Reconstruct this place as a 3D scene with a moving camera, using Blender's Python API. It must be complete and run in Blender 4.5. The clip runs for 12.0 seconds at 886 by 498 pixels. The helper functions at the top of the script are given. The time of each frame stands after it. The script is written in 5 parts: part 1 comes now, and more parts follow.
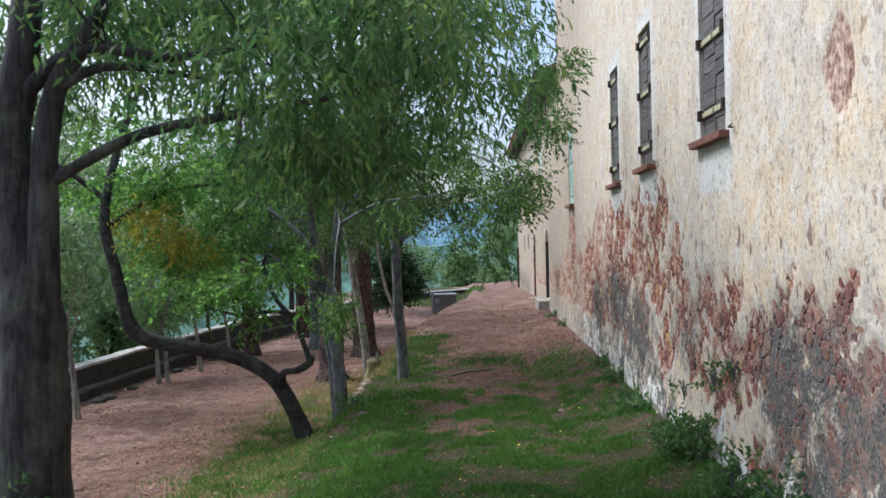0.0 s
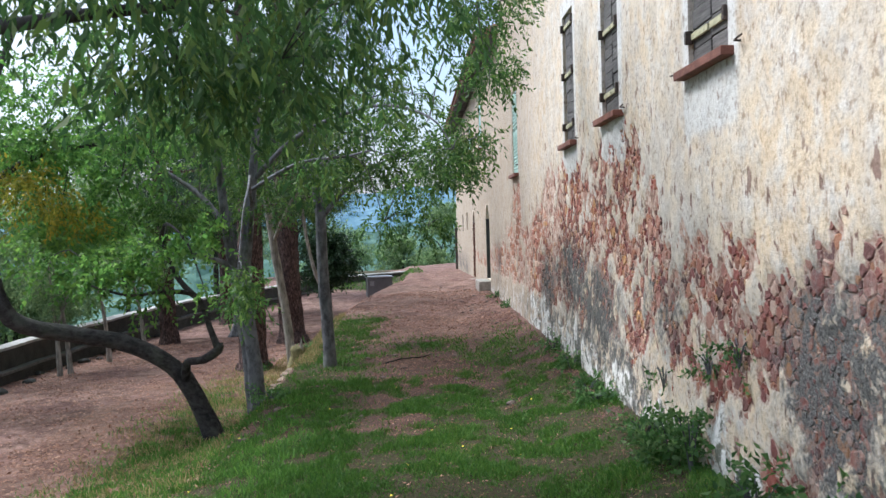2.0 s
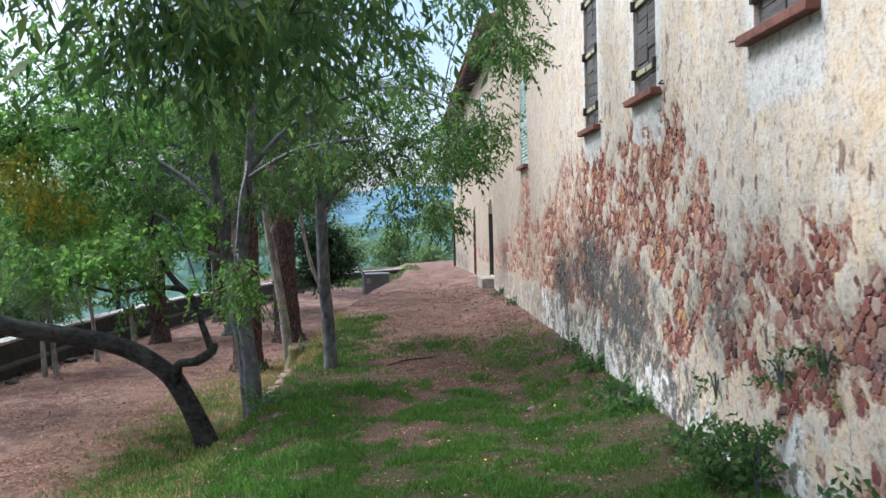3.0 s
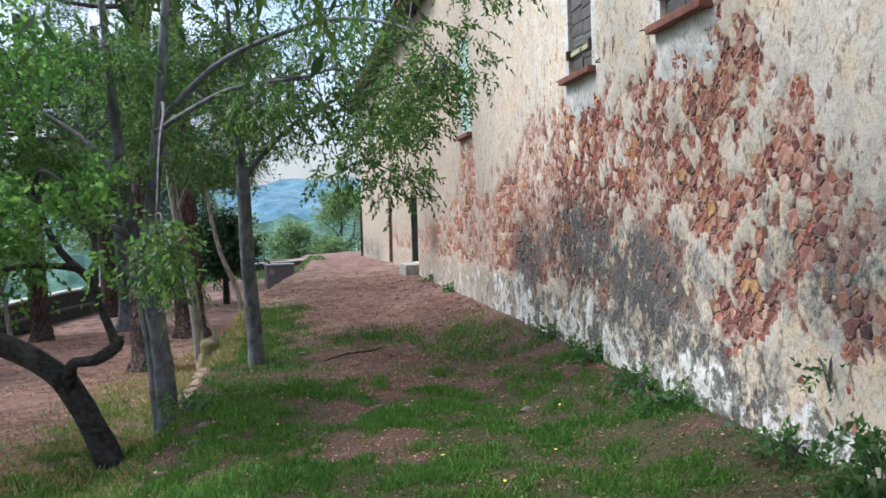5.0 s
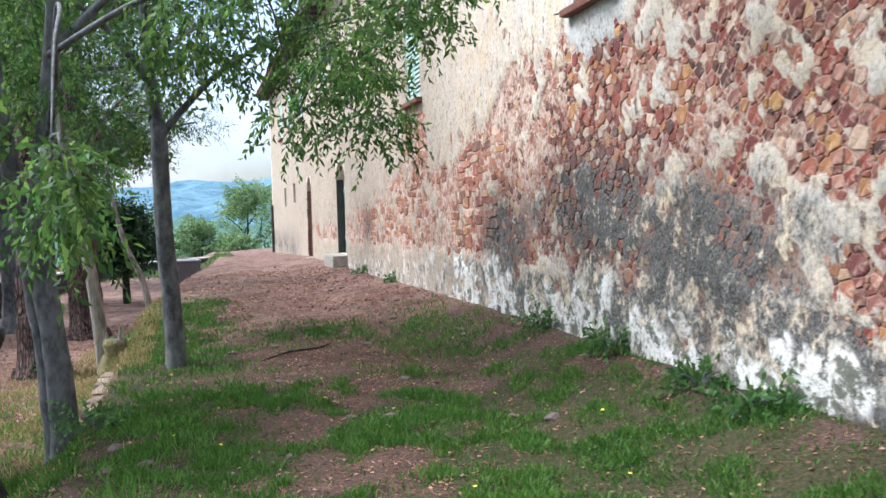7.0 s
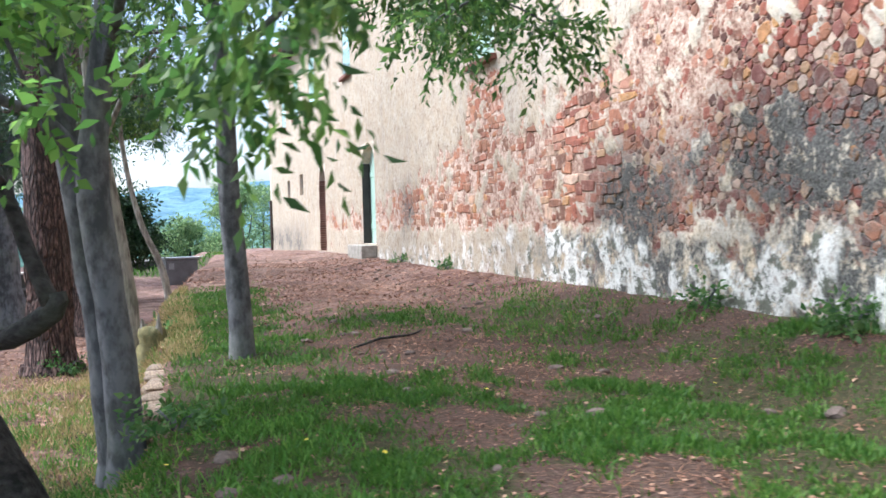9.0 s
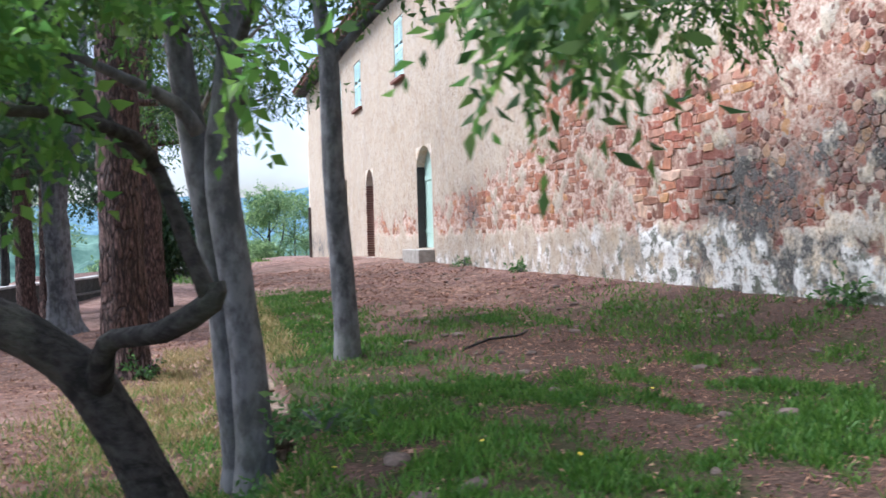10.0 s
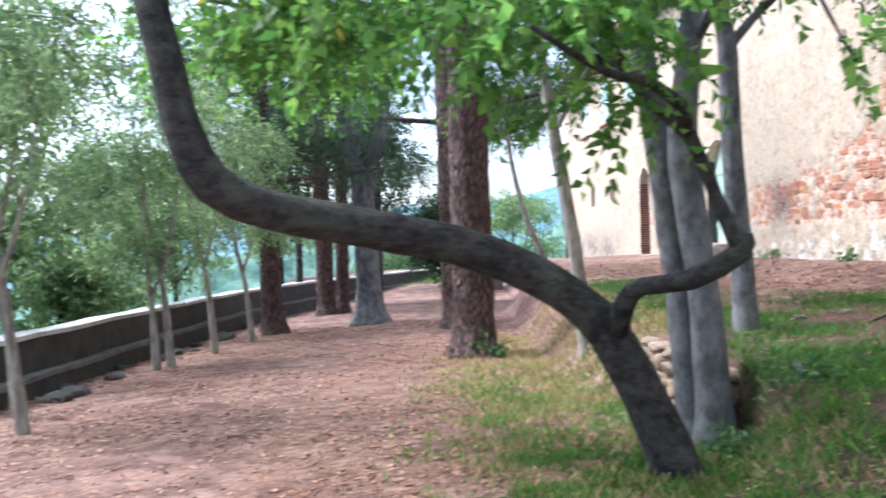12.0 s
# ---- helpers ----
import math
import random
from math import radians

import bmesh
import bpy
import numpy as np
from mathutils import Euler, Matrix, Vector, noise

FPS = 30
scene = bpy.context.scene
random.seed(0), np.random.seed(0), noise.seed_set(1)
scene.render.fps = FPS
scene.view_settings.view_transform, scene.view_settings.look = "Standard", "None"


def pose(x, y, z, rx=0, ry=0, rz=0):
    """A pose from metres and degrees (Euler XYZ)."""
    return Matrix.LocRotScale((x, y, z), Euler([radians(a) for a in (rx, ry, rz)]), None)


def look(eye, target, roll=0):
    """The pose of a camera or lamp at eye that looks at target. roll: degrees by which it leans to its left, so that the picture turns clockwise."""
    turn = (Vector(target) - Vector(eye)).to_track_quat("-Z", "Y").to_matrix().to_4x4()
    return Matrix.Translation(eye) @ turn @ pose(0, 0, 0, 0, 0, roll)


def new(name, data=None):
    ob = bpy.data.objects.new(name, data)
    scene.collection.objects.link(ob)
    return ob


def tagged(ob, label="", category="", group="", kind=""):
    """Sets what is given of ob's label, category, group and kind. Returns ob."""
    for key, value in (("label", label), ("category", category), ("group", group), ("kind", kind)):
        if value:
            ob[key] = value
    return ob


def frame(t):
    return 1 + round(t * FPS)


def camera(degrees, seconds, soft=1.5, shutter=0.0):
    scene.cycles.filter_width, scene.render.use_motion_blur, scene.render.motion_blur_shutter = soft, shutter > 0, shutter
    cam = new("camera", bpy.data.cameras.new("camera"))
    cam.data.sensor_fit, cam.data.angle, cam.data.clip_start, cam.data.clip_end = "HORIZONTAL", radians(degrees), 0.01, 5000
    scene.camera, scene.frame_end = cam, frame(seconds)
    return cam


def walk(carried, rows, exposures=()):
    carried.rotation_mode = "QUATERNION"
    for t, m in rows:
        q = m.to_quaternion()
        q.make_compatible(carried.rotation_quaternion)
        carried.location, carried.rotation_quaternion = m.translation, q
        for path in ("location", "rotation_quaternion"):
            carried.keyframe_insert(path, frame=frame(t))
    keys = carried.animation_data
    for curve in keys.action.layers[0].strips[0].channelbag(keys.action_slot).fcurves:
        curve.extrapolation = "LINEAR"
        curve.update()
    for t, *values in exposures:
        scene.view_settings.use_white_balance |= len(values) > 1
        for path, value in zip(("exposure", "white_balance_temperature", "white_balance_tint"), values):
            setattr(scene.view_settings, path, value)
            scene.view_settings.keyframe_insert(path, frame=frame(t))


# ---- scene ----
cam = camera(50.3, 12.0, shutter=0.4)
METRES, EYE, TILT, LEAN, TURN = 13.5, 1.6, -0.3, 1.3, 2.0
ROWS = [
    (0.0, 0.0, 0.0, 0.0, -0.0, 0.0, -0.0),
    (0.5, 0.0032, 0.0332, -0.003, -1.23, -0.49, 0.1),
    (1.0, 0.0035, 0.0761, -0.0112, -2.54, -0.74, 0.16),
    (1.5, 0.006, 0.1156, -0.0166, -3.49, -0.85, 0.3),
    (2.0, 0.0078, 0.1568, -0.0182, -3.82, -0.91, 0.27),
    (2.5, 0.0031, 0.1952, -0.0206, -3.89, -0.98, 0.21),
    (4.5, -0.0445, 0.3637, -0.0422, -8.57, -1.25, 0.32),
    (5.0, -0.0541, 0.4098, -0.0495, -10.91, -1.38, 0.41),
    (5.5, -0.0596, 0.4542, -0.0536, -13.03, -1.42, 0.52),
    (6.0, -0.0633, 0.5013, -0.0602, -14.79, -1.42, 0.57),
    (6.5, -0.0679, 0.5442, -0.0684, -15.97, -1.37, 0.54),
    (8.5, -0.1158, 0.7219, -0.1043, -18.35, -1.05, 0.42),
    (9.0, -0.1362, 0.7618, -0.1112, -18.41, -0.83, 0.32),
    (9.5, -0.1615, 0.7878, -0.1164, -18.09, -0.56, 0.36),
    (10.0, -0.188, 0.8071, -0.1201, -17.17, -0.24, 0.39),
    (10.5, -0.2218, 0.8095, -0.124, -15.44, 0.07, 0.35),
    (11.0, -0.2564, 0.808, -0.1292, -12.77, 0.16, 0.36),
    (11.5, -0.2903, 0.8029, -0.1345, -9.46, 0.29, 0.44),
    (12.0, -0.3216, 0.7881, -0.1414, -4.02, 0.32, 0.46),
]
walk(cam, [(t, pose(0, 0, EYE, TILT, LEAN, TURN) @ pose(METRES * x, METRES * y, METRES * z, 90 + pitch, roll, yaw)) for t, x, y, z, yaw, pitch, roll in ROWS],
     exposures=[(0.0, 0.72, 5620, 10), (2.5, 0.99, 5620, 10), (5.0, 0.98, 5620, 10), (6.5, 1.25, 5580, 10), (8.5, 1.55, 5540, 10), (9.0, 1.62, 5540, 10), (9.5, 1.34, 5500, 13), (10.5, 1.35, 5480, 15),
                (11.0, 1.7, 5480, 15), (12.0, 1.9, 5500, 13)])

# ---- light ----
world = bpy.data.worlds.new("world")
scene.world = world
world.use_nodes = True
wn = world.node_tree
sky = wn.nodes.new("ShaderNodeTexSky")
sky.sky_type = 'NISHITA'
sky.sun_disc = False
sky.sun_elevation = radians(52)
sky.sun_rotation = radians(-69)
sky.air_density, sky.dust_density, sky.ozone_density = 1.0, 4.0, 1.0
# thin white cloud over most of the sky
cloud = wn.nodes.new("ShaderNodeTexNoise")
cloud.inputs["Scale"].default_value, cloud.inputs["Detail"].default_value = 2.2, 6.0
aim = wn.nodes.new("ShaderNodeTexCoord")
wn.links.new(aim.outputs["Generated"], cloud.inputs["Vector"])
cover = wn.nodes.new("ShaderNodeMapRange")
cover.inputs["From Min"].default_value, cover.inputs["From Max"].default_value, cover.inputs["To Max"].default_value = 0.36, 0.58, 0.9
wn.links.new(cloud.outputs[0], cover.inputs[0])
veil = wn.nodes.new("ShaderNodeMix")
veil.data_type = 'RGBA'
veil.inputs[7].default_value = (5.0, 5.1, 5.2, 1)
wn.links.new(cover.outputs[0], veil.inputs[0])
wn.links.new(sky.outputs[0], veil.inputs[6])
wn.links.new(veil.outputs[2], wn.nodes["Background"].inputs[0])
wn.nodes["Background"].inputs[1].default_value = 0.135
sun = new("sun", bpy.data.lights.new("sun", 'SUN'))
sun.data.energy, sun.data.angle, sun.data.color = 2.3, radians(24), (1.0, 0.95, 0.88)
sun.matrix_world = look((-36, 14, 50), (0, 0, 0))


# ---- materials ----
def nodes_of(name):
    m = bpy.data.materials.new(name)
    m.use_nodes = True
    nt = m.node_tree
    return m, nt, nt.nodes["Principled BSDF"]


def node(nt, kind, **inputs):
    n = nt.nodes.new(kind)
    for k, v in inputs.items():
        n.inputs[k.replace("_", " ")].default_value = v
    return n


def link(nt, a, b):
    nt.links.new(a, b)


def ramp(nt, fac, stops):
    r = nt.nodes.new("ShaderNodeValToRGB")
    el = r.color_ramp.elements
    while len(el) < len(stops):
        el.new(0.5)
    for e, (p, c) in zip(el, stops):
        e.position, e.color = p, (*c, 1)
    link(nt, fac, r.inputs[0])
    return r.outputs[0]


def noise_at(nt, scale, detail=4.0, rough=0.6, stretch=(1, 1, 1)):
    tc = nt.nodes.new("ShaderNodeTexCoord")
    mp = nt.nodes.new("ShaderNodeMapping")
    mp.inputs["Scale"].default_value = stretch
    link(nt, tc.outputs["Object"], mp.inputs[0])
    n = node(nt, "ShaderNodeTexNoise", Scale=scale, Detail=detail, Roughness=rough)
    link(nt, mp.outputs[0], n.inputs["Vector"])
    return n.outputs[0]


def mixed(nt, fac, a, b, kind='MIX'):
    m = nt.nodes.new("ShaderNodeMix")
    m.data_type, m.blend_type = 'RGBA', kind
    if isinstance(fac, float):
        m.inputs[0].default_value = fac
    else:
        link(nt, fac, m.inputs[0])
    for v, s in ((a, m.inputs[6]), (b, m.inputs[7])):
        if isinstance(v, tuple):
            s.default_value = (*v, 1)
        else:
            link(nt, v, s)
    return m.outputs[2]


def maths(nt, op, a, b=0.0, c=0.0, clamp=False):
    m = nt.nodes.new("ShaderNodeMath")
    m.operation, m.use_clamp = op, clamp
    for v, s in zip((a, b, c), m.inputs):
        if isinstance(v, (int, float)):
            s.default_value = v
        else:
            link(nt, v, s)
    return m.outputs[0]


def bump(nt, bsdf, height, strength, distance=0.02):
    b = nt.nodes.new("ShaderNodeBump")
    b.inputs["Strength"].default_value, b.inputs["Distance"].default_value = strength, distance
    link(nt, height, b.inputs["Height"])
    link(nt, b.outputs[0], bsdf.inputs["Normal"])


def simple(name, dark, light, scale=6.0, rough=0.85, stretch=(1, 1, 1), relief=0.5, depth=0.01, metal=0.0, vary=0.0):
    """Two colours mixed by a coarse and a fine noise, with relief."""
    m, nt, b = nodes_of(name)
    coarse, fine = noise_at(nt, scale, 3.0, 0.6, stretch), noise_at(nt, scale * 9, 4.0, 0.7, stretch)
    fac = maths(nt, 'ADD', maths(nt, 'MULTIPLY', coarse, 0.6), maths(nt, 'MULTIPLY', fine, 0.4))
    col = ramp(nt, fac, [(0.36, dark), (0.64, light)])
    if vary:
        info = nt.nodes.new("ShaderNodeObjectInfo")
        v = maths(nt, 'ADD', maths(nt, 'MULTIPLY', info.outputs["Random"], vary), 1 - vary / 2)
        hsv = nt.nodes.new("ShaderNodeHueSaturation")
        link(nt, v, hsv.inputs["Value"])
        link(nt, col, hsv.inputs["Color"])
        col = hsv.outputs[0]
    link(nt, col, b.inputs["Base Color"])
    b.inputs["Roughness"].default_value, b.inputs["Metallic"].default_value = rough, metal
    bump(nt, b, fac, relief, depth)
    return m


def leafy(name, stops, clear=0.5, rough=0.5):
    """Leaves: a colour for each by its island, with some light let through."""
    m, nt, b = nodes_of(name)
    geo = nt.nodes.new("ShaderNodeNewGeometry")
    clump = noise_at(nt, 0.55, 2.0)
    f = maths(nt, 'ADD', maths(nt, 'MULTIPLY', geo.outputs["Random Per Island"], 0.55), maths(nt, 'MULTIPLY', clump, 0.45))
    col = ramp(nt, f, stops)
    link(nt, col, b.inputs["Base Color"])
    b.inputs["Roughness"].default_value = rough
    b.inputs["Specular IOR Level"].default_value = 0.35
    t = nt.nodes.new("ShaderNodeBsdfTranslucent")
    bright = nt.nodes.new("ShaderNodeHueSaturation")
    bright.inputs["Value"].default_value = 1.7
    link(nt, col, bright.inputs["Color"])
    link(nt, bright.outputs[0], t.inputs[0])
    mx = nt.nodes.new("ShaderNodeMixShader")
    mx.inputs[0].default_value = clear
    link(nt, b.outputs[0], mx.inputs[1])
    link(nt, t.outputs[0], mx.inputs[2])
    link(nt, mx.outputs[0], nt.nodes["Material Output"].inputs[0])
    return m


def attribute(nt, name):
    a = nt.nodes.new("ShaderNodeAttribute")
    a.attribute_name = name
    return a.outputs["Fac"]


def plaster_material():
    m, nt, b = nodes_of("old_plaster")
    big, mid, fine = noise_at(nt, 0.7, 3), noise_at(nt, 4.5, 5, 0.65), noise_at(nt, 45, 4, 0.7)
    streak = noise_at(nt, 2.2, 4, 0.6, (1, 1.2, 0.7))
    cream = ramp(nt, big, [(0.3, (0.66, 0.52, 0.35)), (0.5, (0.68, 0.57, 0.42)), (0.72, (0.57, 0.53, 0.47))])
    # Render turns a darker tan towards the far end of the wall.
    cream = mixed(nt, attribute(nt, "far_end"), cream, ramp(nt, big, [(0.3, (0.395, 0.31, 0.215)), (0.7, (0.46, 0.38, 0.285))]))
    pale = mixed(nt, ramp(nt, mid, [(0.42, (0, 0, 0)), (0.66, (1, 1, 1))]), cream, mixed(nt, attribute(nt, "far_end"), (0.68, 0.64, 0.58), (0.46, 0.405, 0.325)))
    stained = mixed(nt, ramp(nt, streak, [(0.5, (0, 0, 0)), (0.78, (0.65, 0.65, 0.65))]), pale, (0.40, 0.35, 0.29))
    blot = ramp(nt, noise_at(nt, 1.6, 6, 0.72), [(0.5, (0, 0, 0)), (0.66, (0.5, 0.5, 0.5))])
    stained = mixed(nt, blot, stained, mixed(nt, fine, (0.38, 0.34, 0.285), (0.60, 0.55, 0.47)))
    runs = ramp(nt, noise_at(nt, 2.6, 4, 0.6, (1, 1.2, 0.07)), [(0.52, (0, 0, 0)), (0.76, (0.5, 0.5, 0.5))])
    stained = mixed(nt, maths(nt, 'MULTIPLY', runs, attribute(nt, "far_end")), stained, (0.37, 0.32, 0.27))
    holes = maths(nt, 'MULTIPLY', attribute(nt, "pitted"), ramp(nt, noise_at(nt, 5.0, 5, 0.62, (1, 1.3, 0.7)), [(0.60, (0, 0, 0)), (0.625, (1, 1, 1))]))
    stained = mixed(nt, holes, stained, mixed(nt, fine, (0.11, 0.06, 0.05), (0.33, 0.21, 0.16)))
    # bare mortar in the recesses
    crumb = noise_at(nt, 17, 5, 0.7)
    rubble = ramp(nt, maths(nt, 'ADD', maths(nt, 'MULTIPLY', mid, 0.4), maths(nt, 'MULTIPLY', crumb, 0.6)),
                  [(0.36, (0.08, 0.05, 0.045)), (0.44, (0.30, 0.165, 0.12)), (0.52, (0.53, 0.385, 0.305)), (0.62, (0.67, 0.58, 0.49))])
    torn = maths(nt, 'MULTIPLY_ADD', maths(nt, 'ADD', attribute(nt, "bare"), maths(nt, 'MULTIPLY_ADD', crumb, 1.3, -0.65)), 7.0, -3.0, clamp=True)
    c1 = mixed(nt, torn, stained, rubble)
    grey = mixed(nt, ramp(nt, fine, [(0.38, (0, 0, 0)), (0.62, (1, 1, 1))]), (0.035, 0.036, 0.033), (0.17, 0.165, 0.155))
    g = maths(nt, 'MULTIPLY', maths(nt, 'MULTIPLY', attribute(nt, "grime"), 1.45), maths(nt, 'MULTIPLY_ADD', maths(nt, 'ADD', maths(nt, 'MULTIPLY', mid, 0.5), maths(nt, 'MULTIPLY', crumb, 0.5)), 8.5, -3.4), clamp=True)
    c2 = mixed(nt, g, c1, grey)
    lime = mixed(nt, ramp(nt, noise_at(nt, 4.2, 7, 0.75, (1, 0.8, 1.0)), [(0.50, (0, 0, 0)), (0.555, (1, 1, 1))]), (0.70, 0.69, 0.66), (0.14, 0.145, 0.115))
    wv = maths(nt, 'MULTIPLY', attribute(nt, "lime"), maths(nt, 'MULTIPLY_ADD', mid, 12.0, -4.6), clamp=True)
    c3 = mixed(nt, wv, c2, lime)
    patch = mixed(nt, attribute(nt, "mended"), c3, mixed(nt, mid, (0.60, 0.62, 0.62), (0.70, 0.70, 0.68)))
    speck = ramp(nt, noise_at(nt, 11, 5, 0.7, (1, 1, 0.8)), [(0.57, (1, 1, 1)), (0.65, (0.45, 0.36, 0.30))])
    pits = ramp(nt, noise_at(nt, 24, 3, 0.7), [(0.36, (0.62, 0.57, 0.52)), (0.5, (1.04, 1.03, 1.02))])
    patch = mixed(nt, 0.75, patch, pits, 'MULTIPLY')
    link(nt, mixed(nt, 0.8, patch, speck, 'MULTIPLY'), b.inputs["Base Color"])
    b.inputs["Roughness"].default_value = 0.93
    bump(nt, b, maths(nt, 'ADD', mid, maths(nt, 'MULTIPLY', fine, 0.5)), 0.7, 0.02)
    return m


def stone_material(name, by_island, lichen=None):
    m, nt, b = nodes_of(name)
    if by_island:
        r = nt.nodes.new("ShaderNodeNewGeometry").outputs["Random Per Island"]
    else:
        r = nt.nodes.new("ShaderNodeObjectInfo").outputs["Random"]
    col = ramp(nt, r, [(0.0, (0.075, 0.032, 0.03)), (0.08, (0.12, 0.06, 0.05)), (0.17, (0.24, 0.062, 0.046)), (0.28, (0.30, 0.10, 0.07)), (0.40, (0.38, 0.175, 0.105)), (0.48, (0.15, 0.07, 0.055)),
                       (0.58, (0.18, 0.05, 0.048)), (0.68, (0.44, 0.25, 0.19)), (0.76, (0.30, 0.11, 0.07)), (0.85, (0.44, 0.25, 0.10)), (0.9, (0.58, 0.46, 0.38)), (0.96, (0.50, 0.36, 0.28)), (1.0, (0.30, 0.24, 0.21))])
    tc = nt.nodes.new("ShaderNodeTexCoord")
    place_of = nt.nodes.new("ShaderNodeSeparateXYZ")
    link(nt, tc.outputs["Object"], place_of.inputs[0])
    sandy = maths(nt, 'MULTIPLY', maths(nt, 'SUBTRACT', place_of.outputs["Y"], 16.0), 0.12, clamp=True)
    col = mixed(nt, maths(nt, 'MULTIPLY', sandy, 0.45), col, (0.36, 0.185, 0.10))
    deep = maths(nt, 'MULTIPLY', maths(nt, 'SUBTRACT', 10.5, place_of.outputs["Y"]), 0.25, clamp=True)
    col = mixed(nt, maths(nt, 'MULTIPLY', deep, 0.5 if by_island else 0.0), col, (0.17, 0.055, 0.05))
    mid, fine = noise_at(nt, 11, 4, 0.65), noise_at(nt, 60, 3, 0.6)
    shade = ramp(nt, mid, [(0.3, (0.65, 0.62, 0.6)), (0.7, (1.4, 1.32, 1.25))])
    c = mixed(nt, 1.0, col, shade, 'MULTIPLY')
    dust = ramp(nt, noise_at(nt, 7, 5, 0.75), [(0.55, (0, 0, 0)), (0.65, (0.8, 0.8, 0.8))])
    c = mixed(nt, dust, c, (0.53, 0.40, 0.32))
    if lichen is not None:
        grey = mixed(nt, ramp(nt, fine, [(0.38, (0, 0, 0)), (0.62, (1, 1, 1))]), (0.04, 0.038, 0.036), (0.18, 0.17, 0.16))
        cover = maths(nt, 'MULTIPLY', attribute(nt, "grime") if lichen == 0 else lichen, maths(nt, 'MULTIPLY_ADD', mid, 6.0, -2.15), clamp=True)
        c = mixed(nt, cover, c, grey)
    link(nt, c, b.inputs["Base Color"])
    b.inputs["Roughness"].default_value = 0.9
    bump(nt, b, maths(nt, 'ADD', mid, maths(nt, 'MULTIPLY', fine, 0.4)), 0.7, 0.02)
    return m


def ground_material():
    m, nt, b = nodes_of("earth_and_turf")
    big, mid, fine = noise_at(nt, 0.6, 3), noise_at(nt, 5, 5, 0.65), noise_at(nt, 38, 4, 0.7)
    earth = ramp(nt, maths(nt, 'ADD', maths(nt, 'MULTIPLY', mid, 0.45), maths(nt, 'MULTIPLY', fine, 0.55)),
                 [(0.33, (0.09, 0.056, 0.046)), (0.5, (0.205, 0.14, 0.12)), (0.66, (0.36, 0.265, 0.235))])
    tint = ramp(nt, big, [(0.35, (1.0, 0.88, 0.86)), (0.65, (1.08, 1.04, 0.95))])
    earth = mixed(nt, 1.0, earth, tint, 'MULTIPLY')
    worn = ramp(nt, noise_at(nt, 1.5, 5, 0.68), [(0.4, (0.62, 0.58, 0.56)), (0.52, (1, 1, 1)), (0.66, (1.22, 1.2, 1.18))])
    earth = mixed(nt, 1.0, earth, worn, 'MULTIPLY')
    # Darker brown variant of the earth, mixed in by its own mask.
    dark_soil = ramp(nt, fine, [(0.3, (0.028, 0.019, 0.015)), (0.52, (0.072, 0.046, 0.035)), (0.7, (0.17, 0.112, 0.084))])
    earth = mixed(nt, attribute(nt, "dark_soil"), earth, dark_soil)
    turf = ramp(nt, fine, [(0.3, (0.025, 0.024, 0.012)), (0.5, (0.05, 0.05, 0.022)), (0.62, (0.09, 0.065, 0.04)), (0.75, (0.15, 0.11, 0.07))])
    wild = ramp(nt, fine, [(0.3, (0.05, 0.065, 0.025)), (0.7, (0.12, 0.15, 0.06))])
    edge = maths(nt, 'MULTIPLY_ADD', mid, 1.6, -0.8)
    g = maths(nt, 'ADD', attribute(nt, "turf"), edge)
    c = mixed(nt, ramp(nt, g, [(0.38, (0, 0, 0)), (0.62, (1, 1, 1))]), earth, turf)
    link(nt, mixed(nt, attribute(nt, "wild"), c, wild), b.inputs["Base Color"])
    b.inputs["Roughness"].default_value = 0.95
    b.inputs["Specular IOR Level"].default_value = 0.2
    bump(nt, b, maths(nt, 'ADD', mid, fine), 0.8, 0.03)
    return m


def bark_material(name, dark, light, furrow, moss=0.0, along=(1, 1, 0.16), relief=1.0):
    m, nt, b = nodes_of(name)
    ridge = noise_at(nt, furrow, 5, 0.65, along)
    mid = noise_at(nt, 3.5, 4)
    col = ramp(nt, maths(nt, 'ADD', maths(nt, 'MULTIPLY', ridge, 0.7), maths(nt, 'MULTIPLY', mid, 0.3)), [(0.42, dark), (0.58, light)])
    if moss:
        col = mixed(nt, ramp(nt, noise_at(nt, 2.0, 5, 0.7), [(0.5, (0, 0, 0)), (0.7, (moss, moss, moss))]), col, (0.20, 0.22, 0.16))
    link(nt, col, b.inputs["Base Color"])
    b.inputs["Roughness"].default_value = 0.92
    bump(nt, b, ridge, relief, 0.03)
    return m


